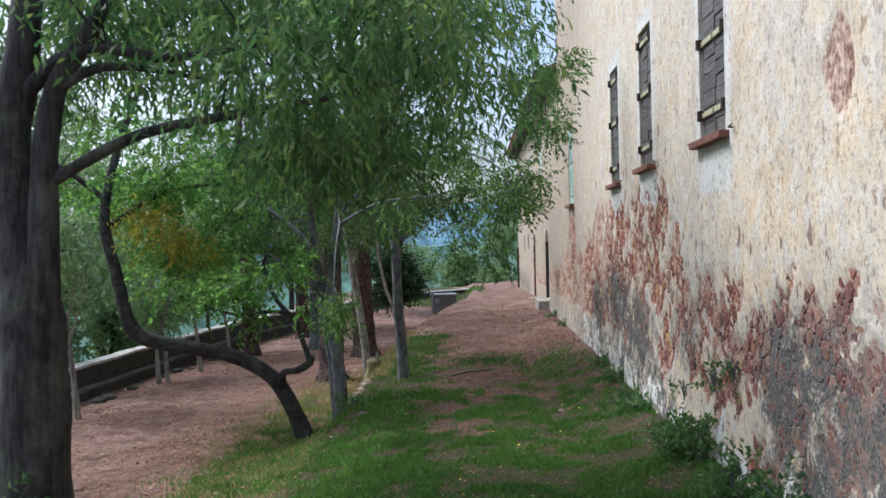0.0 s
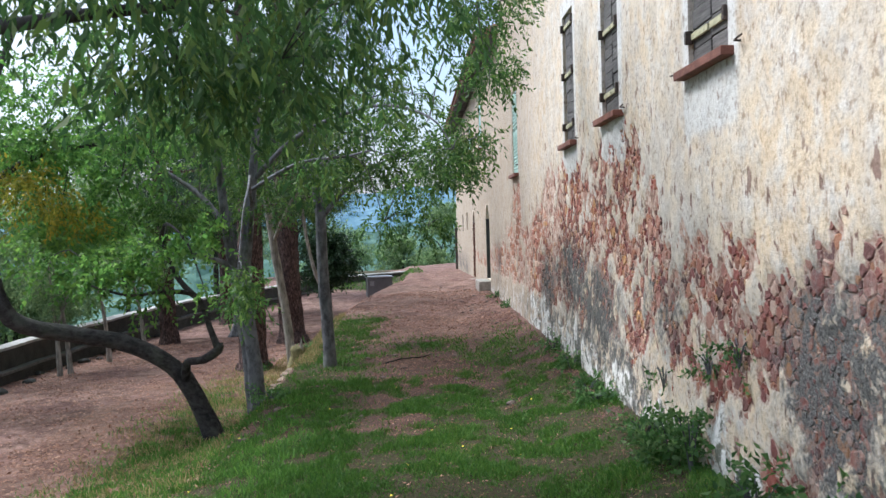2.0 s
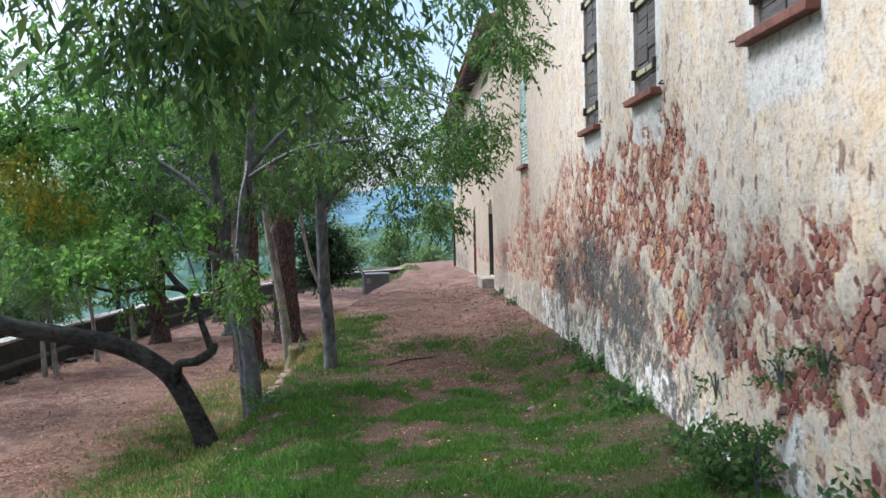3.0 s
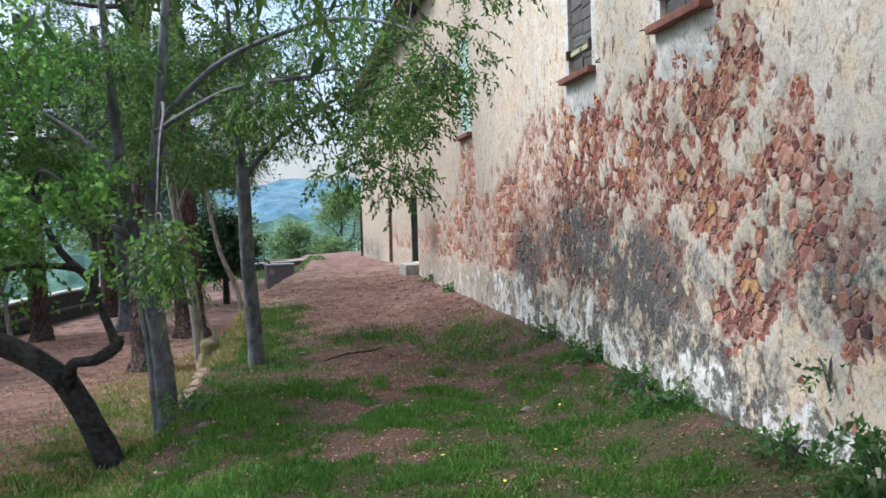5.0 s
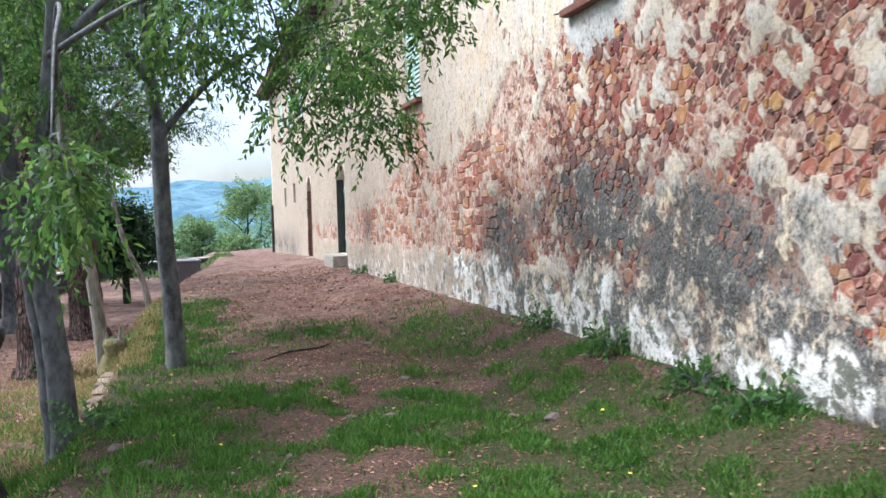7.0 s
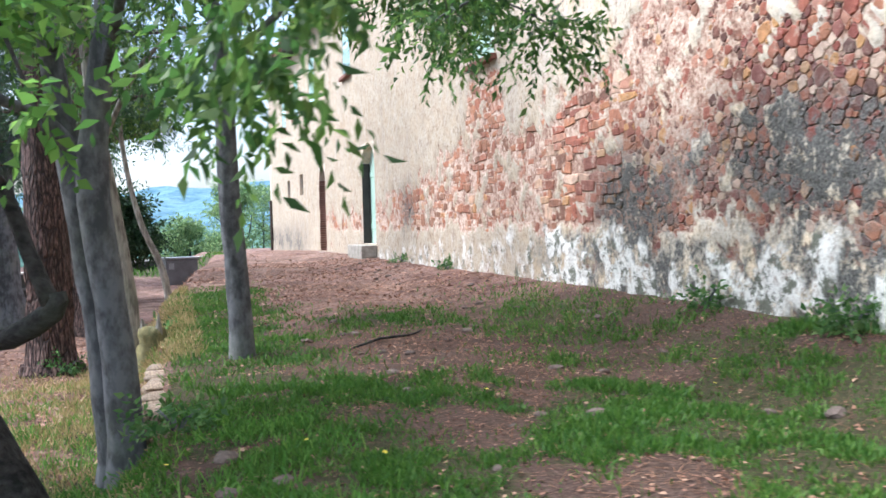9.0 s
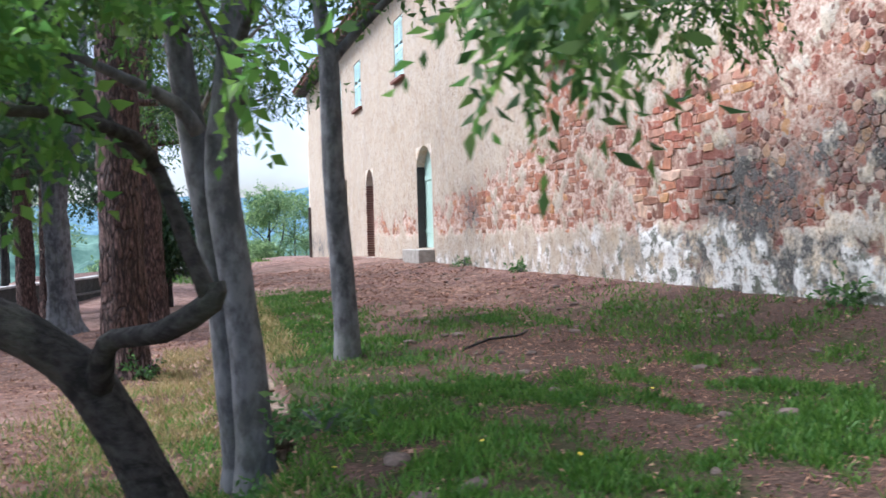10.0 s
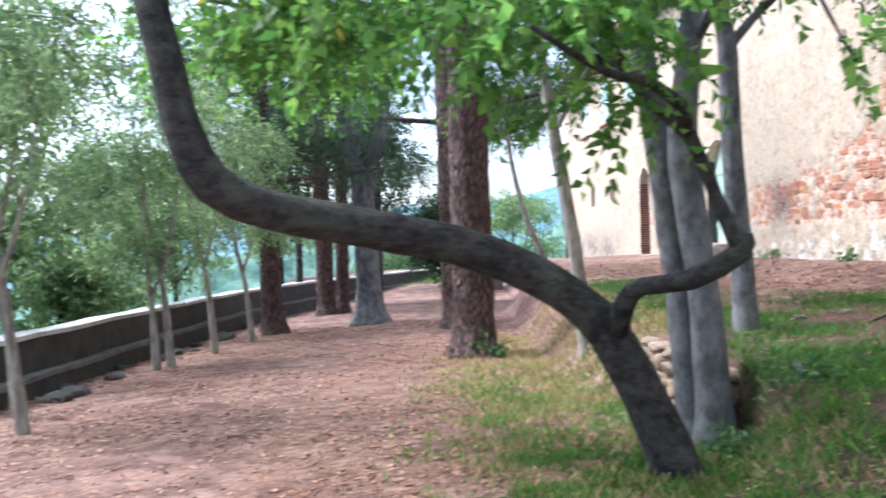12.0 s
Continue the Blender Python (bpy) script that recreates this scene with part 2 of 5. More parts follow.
def pine_bark_material():
    """Long plates with dark fissures between them."""
    m, nt, b = nodes_of("pine_bark")
    tc = nt.nodes.new("ShaderNodeTexCoord")
    mp = nt.nodes.new("ShaderNodeMapping")
    mp.inputs["Scale"].default_value = (1, 1, 0.2)
    link(nt, tc.outputs["Object"], mp.inputs[0])
    warp = nt.nodes.new("ShaderNodeVectorMath")
    wob = node(nt, "ShaderNodeTexNoise", Scale=5.0, Detail=3.0)
    link(nt, mp.outputs[0], wob.inputs["Vector"])
    warp.operation = 'MULTIPLY_ADD'
    link(nt, wob.outputs["Color"], warp.inputs[0])
    warp.inputs[1].default_value = (0.16, 0.16, 0.16)
    link(nt, mp.outputs[0], warp.inputs[2])
    cell = node(nt, "ShaderNodeTexVoronoi", Scale=17.0)
    cell.feature = 'DISTANCE_TO_EDGE'
    link(nt, warp.outputs[0], cell.inputs["Vector"])
    fine = noise_at(nt, 26, 5, 0.7, (1, 1, 0.35))
    plate = ramp(nt, fine, [(0.36, (0.032, 0.02, 0.018)), (0.5, (0.105, 0.06, 0.052)), (0.66, (0.23, 0.15, 0.13))])
    crack = ramp(nt, cell.outputs["Distance"], [(0.0, (0.1, 0.1, 0.1)), (0.16, (1, 1, 1))])
    link(nt, mixed(nt, crack, (0.02, 0.013, 0.012), plate), b.inputs["Base Color"])
    b.inputs["Roughness"].default_value = 0.93
    bump(nt, b, maths(nt, 'ADD', crack, maths(nt, 'MULTIPLY', fine, 0.4)), 1.0, 0.05)
    return m


# Distance haze put into the hill colour, with a weak glow of its own.
def haze_glow_hill(name, low, high, scale, glow):
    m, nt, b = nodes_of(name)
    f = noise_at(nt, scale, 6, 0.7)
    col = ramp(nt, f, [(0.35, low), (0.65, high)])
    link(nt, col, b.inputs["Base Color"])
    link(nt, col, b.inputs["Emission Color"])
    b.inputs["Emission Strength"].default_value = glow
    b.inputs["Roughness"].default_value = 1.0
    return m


M_PLASTER = plaster_material()
M_STONE, M_STONES = stone_material("wall_stone", False), stone_material("wall_stones", True, 0)
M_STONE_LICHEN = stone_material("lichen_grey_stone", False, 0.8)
M_GROUND = ground_material()
M_BARK = bark_material("grey_bark", (0.06, 0.062, 0.068), (0.165, 0.168, 0.182), 10, 0.3, (1, 1, 0.55), 0.45)
M_BARK_DARK = bark_material("dark_bark", (0.008, 0.008, 0.009), (0.044, 0.042, 0.043), 16, 0.25)
M_BARK_BENT = bark_material("dark_cracked_bark", (0.009, 0.0085, 0.009), (0.05, 0.046, 0.045), 24, 0.25, (0.35, 1, 0.6))
M_BARK_PALE = bark_material("pale_bark", (0.14, 0.125, 0.11), (0.36, 0.33, 0.29), 20, 0.4)
M_BARK_PINE = pine_bark_material()
M_LEAF = leafy("broad_leaves", [(0.15, (0.022, 0.055, 0.018)), (0.5, (0.05, 0.105, 0.025)), (0.78, (0.11, 0.17, 0.033)), (0.95, (0.22, 0.23, 0.04))])
M_LEAF_HANG = leafy("drooping_leaves", [(0.15, (0.03, 0.075, 0.03)), (0.55, (0.068, 0.14, 0.042)), (0.9, (0.17, 0.23, 0.055))], 0.55)
M_LEAF_MAPLE = leafy("bright_leaves", [(0.15, (0.025, 0.065, 0.02)), (0.5, (0.06, 0.13, 0.03)), (0.78, (0.13, 0.21, 0.05)), (0.95, (0.22, 0.27, 0.07))])
M_LEAF_BROAD = leafy("broad_maple_leaves", [(0.15, (0.045, 0.12, 0.03)), (0.5, (0.10, 0.21, 0.045)), (0.78, (0.17, 0.30, 0.06)), (0.95, (0.28, 0.36, 0.08))], 0.6)
M_LEAF_GOLD = leafy("turning_leaves", [(0.15, (0.10, 0.14, 0.02)), (0.5, (0.26, 0.25, 0.03)), (0.9, (0.48, 0.36, 0.05))])
# Paler and greyer than the near leaves: distance haze put into the colour.
M_LEAF_FAR = leafy("hazed_far_leaves", [(0.15, (0.07, 0.13, 0.06)), (0.55, (0.15, 0.23, 0.10)), (0.9, (0.28, 0.36, 0.15))])
M_NEEDLE = leafy("pine_needles", [(0.15, (0.012, 0.035, 0.014)), (0.55, (0.028, 0.068, 0.028)), (0.9, (0.07, 0.12, 0.04))], 0.2)
M_GRASS = leafy("grass_blades", [(0.12, (0.026, 0.072, 0.011)), (0.45, (0.058, 0.15, 0.02)), (0.78, (0.12, 0.22, 0.035)), (0.93, (0.28, 0.26, 0.09))], 0.25, 0.6)
M_DRY_NEEDLE = leafy("fallen_needles", [(0.1, (0.09, 0.04, 0.024)), (0.5, (0.20, 0.095, 0.055)), (0.8, (0.34, 0.19, 0.11)), (0.97, (0.50, 0.36, 0.21))], 0.05, 0.8)
M_GRASS_FRESH = leafy("fresh_grass", [(0.12, (0.05, 0.12, 0.02)), (0.5, (0.085, 0.21, 0.032)), (0.8, (0.17, 0.29, 0.055)), (0.95, (0.42, 0.36, 0.14))], 0.3, 0.6)
M_STRAW = leafy("dry_grass", [(0.1, (0.12, 0.15, 0.04)), (0.5, (0.28, 0.23, 0.10)), (0.9, (0.52, 0.39, 0.21))], 0.2, 0.7)
M_LITTER = leafy("fallen_leaves", [(0.1, (0.14, 0.065, 0.04)), (0.5, (0.30, 0.16, 0.11)), (0.8, (0.44, 0.28, 0.19)), (0.97, (0.52, 0.42, 0.16))], 0.05, 0.8)
M_WEED = leafy("weed_leaves", [(0.15, (0.03, 0.075, 0.025)), (0.55, (0.075, 0.16, 0.045)), (0.9, (0.17, 0.25, 0.09))])
M_PARAPET = simple("mossy_stone", (0.014, 0.015, 0.012), (0.055, 0.054, 0.044), 3, relief=0.9, depth=0.03)
M_COPING = simple("pale_coping", (0.30, 0.29, 0.27), (0.56, 0.55, 0.52), 4)
M_LEDGE = simple("stained_ledge", (0.06, 0.06, 0.052), (0.17, 0.165, 0.15), 4)
M_WOOD = simple("weathered_wood", (0.045, 0.042, 0.04), (0.16, 0.15, 0.145), 5, 0.85, (1, 0.5, 9), 0.7, 0.006, vary=0.5)
M_STRAP = simple("yellowed_strap", (0.30, 0.28, 0.16), (0.58, 0.56, 0.36), 20, 0.6)
M_TILE = simple("terracotta", (0.13, 0.05, 0.038), (0.28, 0.115, 0.078), 9, vary=0.3)
M_IRON = simple("rusty_iron", (0.03, 0.025, 0.022), (0.10, 0.07, 0.055), 30, 0.7, metal=0.3)
M_MINT = simple("mint_paint", (0.33, 0.50, 0.42), (0.46, 0.62, 0.54), 5, 0.6, (1, 1, 0.3), 0.2, 0.003)
M_TURQ = simple("turquoise_paint", (0.44, 0.66, 0.66), (0.56, 0.78, 0.77), 5, 0.6, (1, 1, 0.3), 0.2, 0.003)
M_DARKROOM = simple("dark_inside", (0.02, 0.02, 0.02), (0.05, 0.045, 0.04), 3)
M_BLOCK = simple("pale_block", (0.22, 0.20, 0.17), (0.42, 0.39, 0.34), 8)
M_BRICK = simple("old_brick", (0.15, 0.075, 0.055), (0.34, 0.19, 0.14), 10, vary=0.5)
M_ROOF = simple("roof_tile", (0.14, 0.065, 0.048), (0.34, 0.18, 0.13), 4, vary=0.3)
M_CABINET = simple("grey_metal", (0.075, 0.075, 0.08), (0.13, 0.13, 0.14), 3, 0.55, relief=0.15)
M_PLATE = simple("pale_plate", (0.16, 0.165, 0.175), (0.26, 0.265, 0.28), 6, 0.4)
M_ROCK = simple("field_rock", (0.07, 0.05, 0.042), (0.20, 0.15, 0.125), 7, vary=0.3)
M_EARTHSTONE = simple("bank_stone", (0.08, 0.055, 0.04), (0.36, 0.27, 0.19), 6, vary=0.5)


# ---- mesh helpers ----
def mesh_of(name, verts, faces):
    me = bpy.data.meshes.new(name)
    me.from_pydata([tuple(v) for v in verts], [], faces)
    me.update()
    return me


def quads_mesh(name, v, smooth=False):
    """A mesh of loose quads out of an array (n, 4, 3)."""
    n = len(v)
    me = bpy.data.meshes.new(name)
    me.vertices.add(n * 4)
    me.vertices.foreach_set("co", np.ascontiguousarray(v, dtype=np.float32).reshape(-1))
    me.loops.add(n * 4)
    me.loops.foreach_set("vertex_index", np.arange(n * 4, dtype=np.int32))
    me.polygons.add(n)
    me.polygons.foreach_set("loop_start", np.arange(0, n * 4, 4, dtype=np.int32))
    me.update()
    return me


def place(name, me, material, parent=None, label="", kind=""):
    ob = new(name, me)
    if material and not me.materials:
        me.materials.append(material)
    ob.parent = parent
    return tagged(ob, label, kind=kind)


def part(name, bm, material, parent=None, label="", kind="", smooth=False):
    me = bpy.data.meshes.new(name)
    bm.to_mesh(me)
    bm.free()
    if smooth:
        me.polygons.foreach_set("use_smooth", [True] * len(me.polygons))
    return place(name, me, material, parent, label, kind)


def box(lo, hi, bevel=0.0, bm=None):
    """A box between two corners, with its edges taken off."""
    bm = bm or bmesh.new()
    c = [(a + b) / 2 for a, b in zip(lo, hi)]
    s = [abs(b - a) for a, b in zip(lo, hi)]
    made = bmesh.ops.create_cube(bm, size=1, matrix=Matrix.Translation(c) @ Matrix.Diagonal((*s, 1)))
    if bevel:
        edges = list({e for v in made["verts"] for e in v.link_edges})
        bmesh.ops.bevel(bm, geom=edges, offset=bevel, segments=2, affect='EDGES', profile=0.6)
    return bm


def smooth_line(points, radii, step=0.16):
    """Catmull-Rom through points with radii."""
    p, r = [Vector(q) for q in points], list(radii)
    out, rad = [], []
    for i in range(len(p) - 1):
        a, b, c, d = p[max(i - 1, 0)], p[i], p[i + 1], p[min(i + 2, len(p) - 1)]
        n = max(2, int((c - b).length / step))
        for k in range(n):
            t = k / n
            out.append(0.5 * ((2 * b) + (c - a) * t + (2 * a - 5 * b + 4 * c - d) * t * t + (3 * b - a - 3 * c + d) * t ** 3))
            rad.append(r[i] + (r[i + 1] - r[i]) * t)
    return out + [p[-1]], rad + [r[-1]]


def tube(points, radii, sides=12, rough=0.06, bm=None, step=0.16, flutes=0):
    """A tapered, slightly uneven limb."""
    bm = bm or bmesh.new()
    pts, rad = smooth_line(points, radii, step)
    side = Vector((1, 0.13, 0))
    last = None
    for i, (p, r) in enumerate(zip(pts, rad)):
        d = (pts[min(i + 1, len(pts) - 1)] - pts[max(i - 1, 0)]).normalized()
        u = (side - d * side.dot(d)).normalized()
        side, w = u, d.cross(u)
        ring = []
        for k in range(sides):
            a = 2 * math.pi * k / sides
            q = u * math.cos(a) + w * math.sin(a)
            f = 1 + rough * 2 * noise.noise((p + q * r * 2) * 3.1) + (rough * 1.4 * math.cos(flutes * a) if flutes else 0)
            ring.append(bm.verts.new(p + q * r * f))
        if last:
            for k in range(sides):
                bm.faces.new((last[k], last[(k + 1) % sides], ring[(k + 1) % sides], ring[k]))
        else:
            bm.faces.new(ring[::-1])
        last = ring
    bm.faces.new(last)
    return bm


def unit(v):
    return v / np.maximum(np.linalg.norm(v, axis=-1, keepdims=True), 1e-9)


def leaf_quads(at, way, length, width, rng):
    """Pointed leaves, folded a little along the middle."""
    n = len(at)
    way = unit(way)
    side = unit(np.cross(way, rng.normal(size=(n, 3))))
    up = np.cross(side, way)
    ln, wd = length[:, None], width[:, None]
    mid = at + way * ln * 0.45
    lift = up * wd * 0.3
    return np.stack([at, mid + side * wd * 0.5 + lift, at + way * ln - up * ln * 0.12, mid - side * wd * 0.5 + lift], axis=1)


def sprays(clusters, rng, length=0.10, slim=0.36, droop=0.5, per=11, reach=0.42):
    """Leaves on twigs that fill ellipsoids (centre, radii, twigs)."""
    got = []
    for (cx, cy, cz), (rx, ry, rz), n in clusters:
        d = unit(rng.normal(size=(n, 3)))
        rad = rng.random((n, 1)) ** 0.45
        start = np.array((cx, cy, cz)) + d * rad * np.array((rx, ry, rz))
        out = d * np.array((1, 1, 0.4)) + rng.normal(size=(n, 3)) * 0.55
        out[:, 2] -= droop
        out = unit(out)
        size = reach * (0.6 + 0.8 * rng.random(n))
        t = np.linspace(0.08, 1, per)[None, :, None]
        pos = start[:, None] + out[:, None] * size[:, None, None] * t
        pos[:, :, 2] -= droop * 0.35 * size[:, None] * (t[:, :, 0] ** 2)
        across = unit(np.cross(out, rng.normal(size=(n, 3))))
        sign = np.where(np.arange(per) % 2 == 0, 1.0, -1.0)[None, :, None]
        way = out[:, None] * 0.6 + across[:, None] * sign * 0.8 + rng.normal(size=(n, per, 3)) * 0.28
        way[:, :, 2] -= droop * 0.9
        m = n * per
        ln = length * (0.6 + 0.7 * rng.random(m))
        got.append(leaf_quads(pos.reshape(-1, 3), way.reshape(-1, 3), ln, ln * slim * (0.8 + 0.4 * rng.random(m)), rng))
    return np.concatenate(got)


def ss(a, b, x):
    t = np.clip((x - a) / (b - a), 0, 1)
    return t * t * (3 - 2 * t)


def wave(x, y, seed=0.0):
    """A cheap uneven field for arrays, about -1 to 1."""
    return (np.sin(x * 1.7 + 1.3 * np.sin(y * 1.1 + seed) + seed) + np.sin(y * 2.3 + 1.7 * np.sin(x * 0.9 - seed)) + np.sin((x + y) * 3.9 + seed * 2) * 0.6
            + np.sin((x - y * 1.3) * 7.3 + seed) * 0.35) / 2.95


def lattice(x, y, seed):
    """Smooth value noise for arrays, 0 to 1."""
    ix, iy = np.floor(x), np.floor(y)
    fx, fy = x - ix, y - iy
    fx, fy = fx * fx * (3 - 2 * fx), fy * fy * (3 - 2 * fy)

    def corner(i, j):
        h = np.sin((ix + i) * 127.1 + (iy + j) * 311.7 + seed * 74.7) * 43758.5453
        return h - np.floor(h)
    return (corner(0, 0) * (1 - fx) + corner(1, 0) * fx) * (1 - fy) + (corner(0, 1) * (1 - fx) + corner(1, 1) * fx) * fy


def patchy(x, y, seed=0.0):
    """Three octaves of value noise, spread to about 0 to 1."""
    v = lattice(x, y, seed) * 0.55 + lattice(x * 2.1 + 5, y * 2.1, seed + 1) * 0.3 + lattice(x * 4.7, y * 4.7 + 3, seed + 2) * 0.15
    return np.clip((v - 0.5) * 1.5 + 0.5, 0, 1)


# ---- the ground ----
def upper(x, y):
    base = np.interp(y, [-15, 0, 2.6, 5, 7.3, 9.6, 12, 15, 19, 23, 27, 33, 40, 52, 62],
                     [1.0, 0.08, -0.2, -0.5, -0.8, -1.0, -1.06, -1.06, -1.04, -0.95, -0.85, -0.8, -0.8, -1.0, -1.15])
    rise = np.interp(y, [0, 7, 9, 12, 19, 23, 27, 60], [0.1, 0.2, 0.3, 0.33, 0.38, 0.3, 0.18, 0.1])
    return base + rise * ss(0.9, 2.5, x) - 0.07 * np.maximum(0, -x)


def lower(x, y):
    base = np.interp(y, [-15, 0, 8, 10.5, 16.5, 25, 34, 46, 62], [-0.6, -1.2, -1.6, -1.75, -1.8, -1.9, -2.05, -2.1, -1.4])
    return base - 0.05 * np.maximum(0, -4.5 - x)


def ground_z(x, y):
    x, y = np.asarray(x, float), np.asarray(y, float)
    lo = np.interp(y, [0, 10, 13, 16.3, 17.0, 19.4, 20.4, 26, 36, 45], [-6, -5.5, -4.8, -2.9, -2.34, -2.34, -3.0, -2.9, -2.2, -0.95])
    hi = np.interp(y, [0, 10, 13, 16.3, 17.0, 19.4, 20.4, 26, 36, 45], [-0.5, -1.0, -1.4, -2.2, -2.28, -2.28, -2.1, -2.1, -1.3, -0.2])
    s = ss(lo, hi, x)
    z = lower(x, y) + (upper(x, y) - lower(x, y)) * s
    z = z + 0.018 * wave(x * 2.1, y * 2.1, 2.0) + 0.012 * wave(x * 6, y * 5, 5.0)
    away = np.maximum(0, np.maximum(-11.2 - x, y - 66))
    return z - np.minimum(away * 0.3, 45) - 1.0 * ss(0, 2, away)


def turf_at(x, y):
    """How far grass covers the ground, 0 to 1."""
    lawn = ss(-3.4, -1.7, x + 0.5 * wave(x, y, 1.0)) * (1 - ss(16.4, 18.6, y + 1.2 * (patchy(x * 0.9, y * 0.6, 3.0) - 0.5) + 0.35 * x))
    need = np.interp(y, [4, 8, 10.5, 12.5, 15, 19], [-0.5, -0.35, -0.15, 0.2, 0.42, 0.5]) - 0.12 * ss(0.8, 1.8, x) * (1 - ss(15, 17, y))
    lawn = lawn * ss(need - 0.2, need + 0.24, patchy(x * 1.9, y * 1.3, 9.0))
    strip = ss(-2.4, -2.1, x) * (1 - ss(-1.3, -0.4, x + 0.45 * wave(x * 0.7, y * 1.9, 7.7))) * ss(15, 17, y) * (1 - ss(25.5, 28, y)) * (0.75 + 0.3 * wave(x * 2, y * 1.3, 4.0))
    isle = np.exp(-((x - 0.2) / 0.75) ** 2 - ((y - 20.8) / 0.9) ** 2) * 0.8 + np.exp(-((x - 1.5) / 0.55) ** 2 - ((y - 19.0) / 2.2) ** 2) * 0.7
    foot = ss(1.7, 2.3, x) * (1 - ss(12, 15, y)) * 0.3
    bank = ss(-5.2, -3.6, x) * (1 - ss(-2.6, -2.3, x)) * ss(7, 9, y) * (1 - ss(19, 23, y)) * (0.48 + 0.45 * wave(x * 1.3, y * 1.1, 8.0) + 0.3 * wave(x * 3.7, y * 3.1, 2.0))
    bank = np.maximum(bank, np.exp(-((x + 2.0) / 0.9) ** 2 - ((y - 15.2) / 1.7) ** 2) * (0.6 + 0.5 * wave(x * 3.3, y * 2.9, 4.0)))
    end = ss(50, 54, y) * (1 - ss(-1.0, 2.0, x + (y - 54) * 0.2)) * ss(-7, -4, x) * 0.9
    return np.clip(np.maximum.reduce([lawn * (0.75 + 0.5 * patchy(x * 3.1, y * 2.6, 11.0)), strip, isle, bank, end]) - foot, 0, 1)


def build_ground():
    xs = np.unique(np.concatenate([np.arange(-14, 2.75, 0.2), [-2.345, -2.31, -2.275, -2.25], -14 - np.geomspace(0.6, 3200, 30), 2.75 + np.geomspace(0.6, 3200, 18)]))
    ys = np.unique(np.concatenate([np.arange(-8, 58, 0.22), 58 + np.geomspace(0.5, 3200, 34), -8 - np.geomspace(0.5, 3200, 22)]))
    gx, gy = np.meshgrid(xs, ys)
    gz = ground_z(gx, gy)
    v = np.stack([gx, gy, gz], -1).reshape(-1, 3)
    nx, ny = len(xs), len(ys)
    f = [(j * nx + i, j * nx + i + 1, (j + 1) * nx + i + 1, (j + 1) * nx + i) for j in range(ny - 1) for i in range(nx - 1)]
    me = mesh_of("ground", v, f)
    me.polygons.foreach_set("use_smooth", [True] * len(me.polygons))
    x, y = gx.reshape(-1), gy.reshape(-1)
    me.attributes.new("turf", 'FLOAT', 'POINT').data.foreach_set("value", turf_at(x, y).astype(np.float32))
    # Darker earth on the upper lawn, ending a little past y 20.
    dark_soil = ss(-2.6, -1.9, x) * (1 - ss(19.5, 22.5, y + 0.8 * wave(x, y, 3.0))) * 0.85
    me.attributes.new("dark_soil", 'FLOAT', 'POINT').data.foreach_set("value", dark_soil.astype(np.float32))
    wild = np.clip(np.maximum(ss(-11, -12.5, x), ss(66, 68, y)), 0, 1)
    me.attributes.new("wild", 'FLOAT', 'POINT').data.foreach_set("value", wild.astype(np.float32))
    return tagged(place("ground", me, M_GROUND), "reddish bare earth and patchy lawn sloping down between trees and a house", "ground", kind="structure")


build_ground()


# ---- the long old house ----
FACE = 2.4
SEAM, END, NEAR_TOP, FAR_TOP = 26.9, 53.0, 8.8, 6.35
# openings: y from, y to, sill z, head z, depth
OPEN_A, OPEN_B, OPEN_C, OPEN_D = (9.08, 10.08, 2.62, 4.52), (12.8, 13.72, 2.62, 4.55), (15.72, 16.62, 2.56, 4.5), (23.1, 24.15, 2.52, 4.4)
OPEN_E, OPEN_F, OPEN_G, OPEN_H = (33.9, 34.95, 4.0, 5.55), (39.8, 41.0, 4.02, 5.5), (43.6, 44.75, 4.0, 5.47), (47.2, 48.4, 3.98, 5.45)
DOOR_A, DOOR_B = (31.35, 32.8, -0.34, 2.04), (38.25, 39.4, -0.65, 1.98)
SLOT_A, SLOT_B = (42.9, 43.75, 1.22, 1.95), (46.4, 47.2, 1.15, 1.9)
OPENINGS = [OPEN_A, OPEN_B, OPEN_C, OPEN_D, OPEN_E, OPEN_F, OPEN_G, OPEN_H, DOOR_A, DOOR_B, SLOT_A, SLOT_B]


def stone_line(y):
    """Height up to which the render has fallen off."""
    return np.interp(y, [-12, 4, 7.6, 8.6, 9.8, 10.8, 11.2, 12, 13, 14.2, 17.5, 18.7, 19.4, 21, 22.6, 23, 24.3, 24.6, 26, 28, 30.5, 33.6, 36, 37.2, 38.3, 39.5, 42, 60],
                     [1.0, 1.15, 1.15, 1.08, 1.2, 1.2, 1.6, 2.35, 2.45, 2.2, 2.25, 2.35, 1.85, 1.55, 1.3, 2.4, 2.4, 1.5, 1.15, 0.95, 0.72, 0.58, 0.1, 0.5, 0.4, -0.3, -0.6, -0.9])


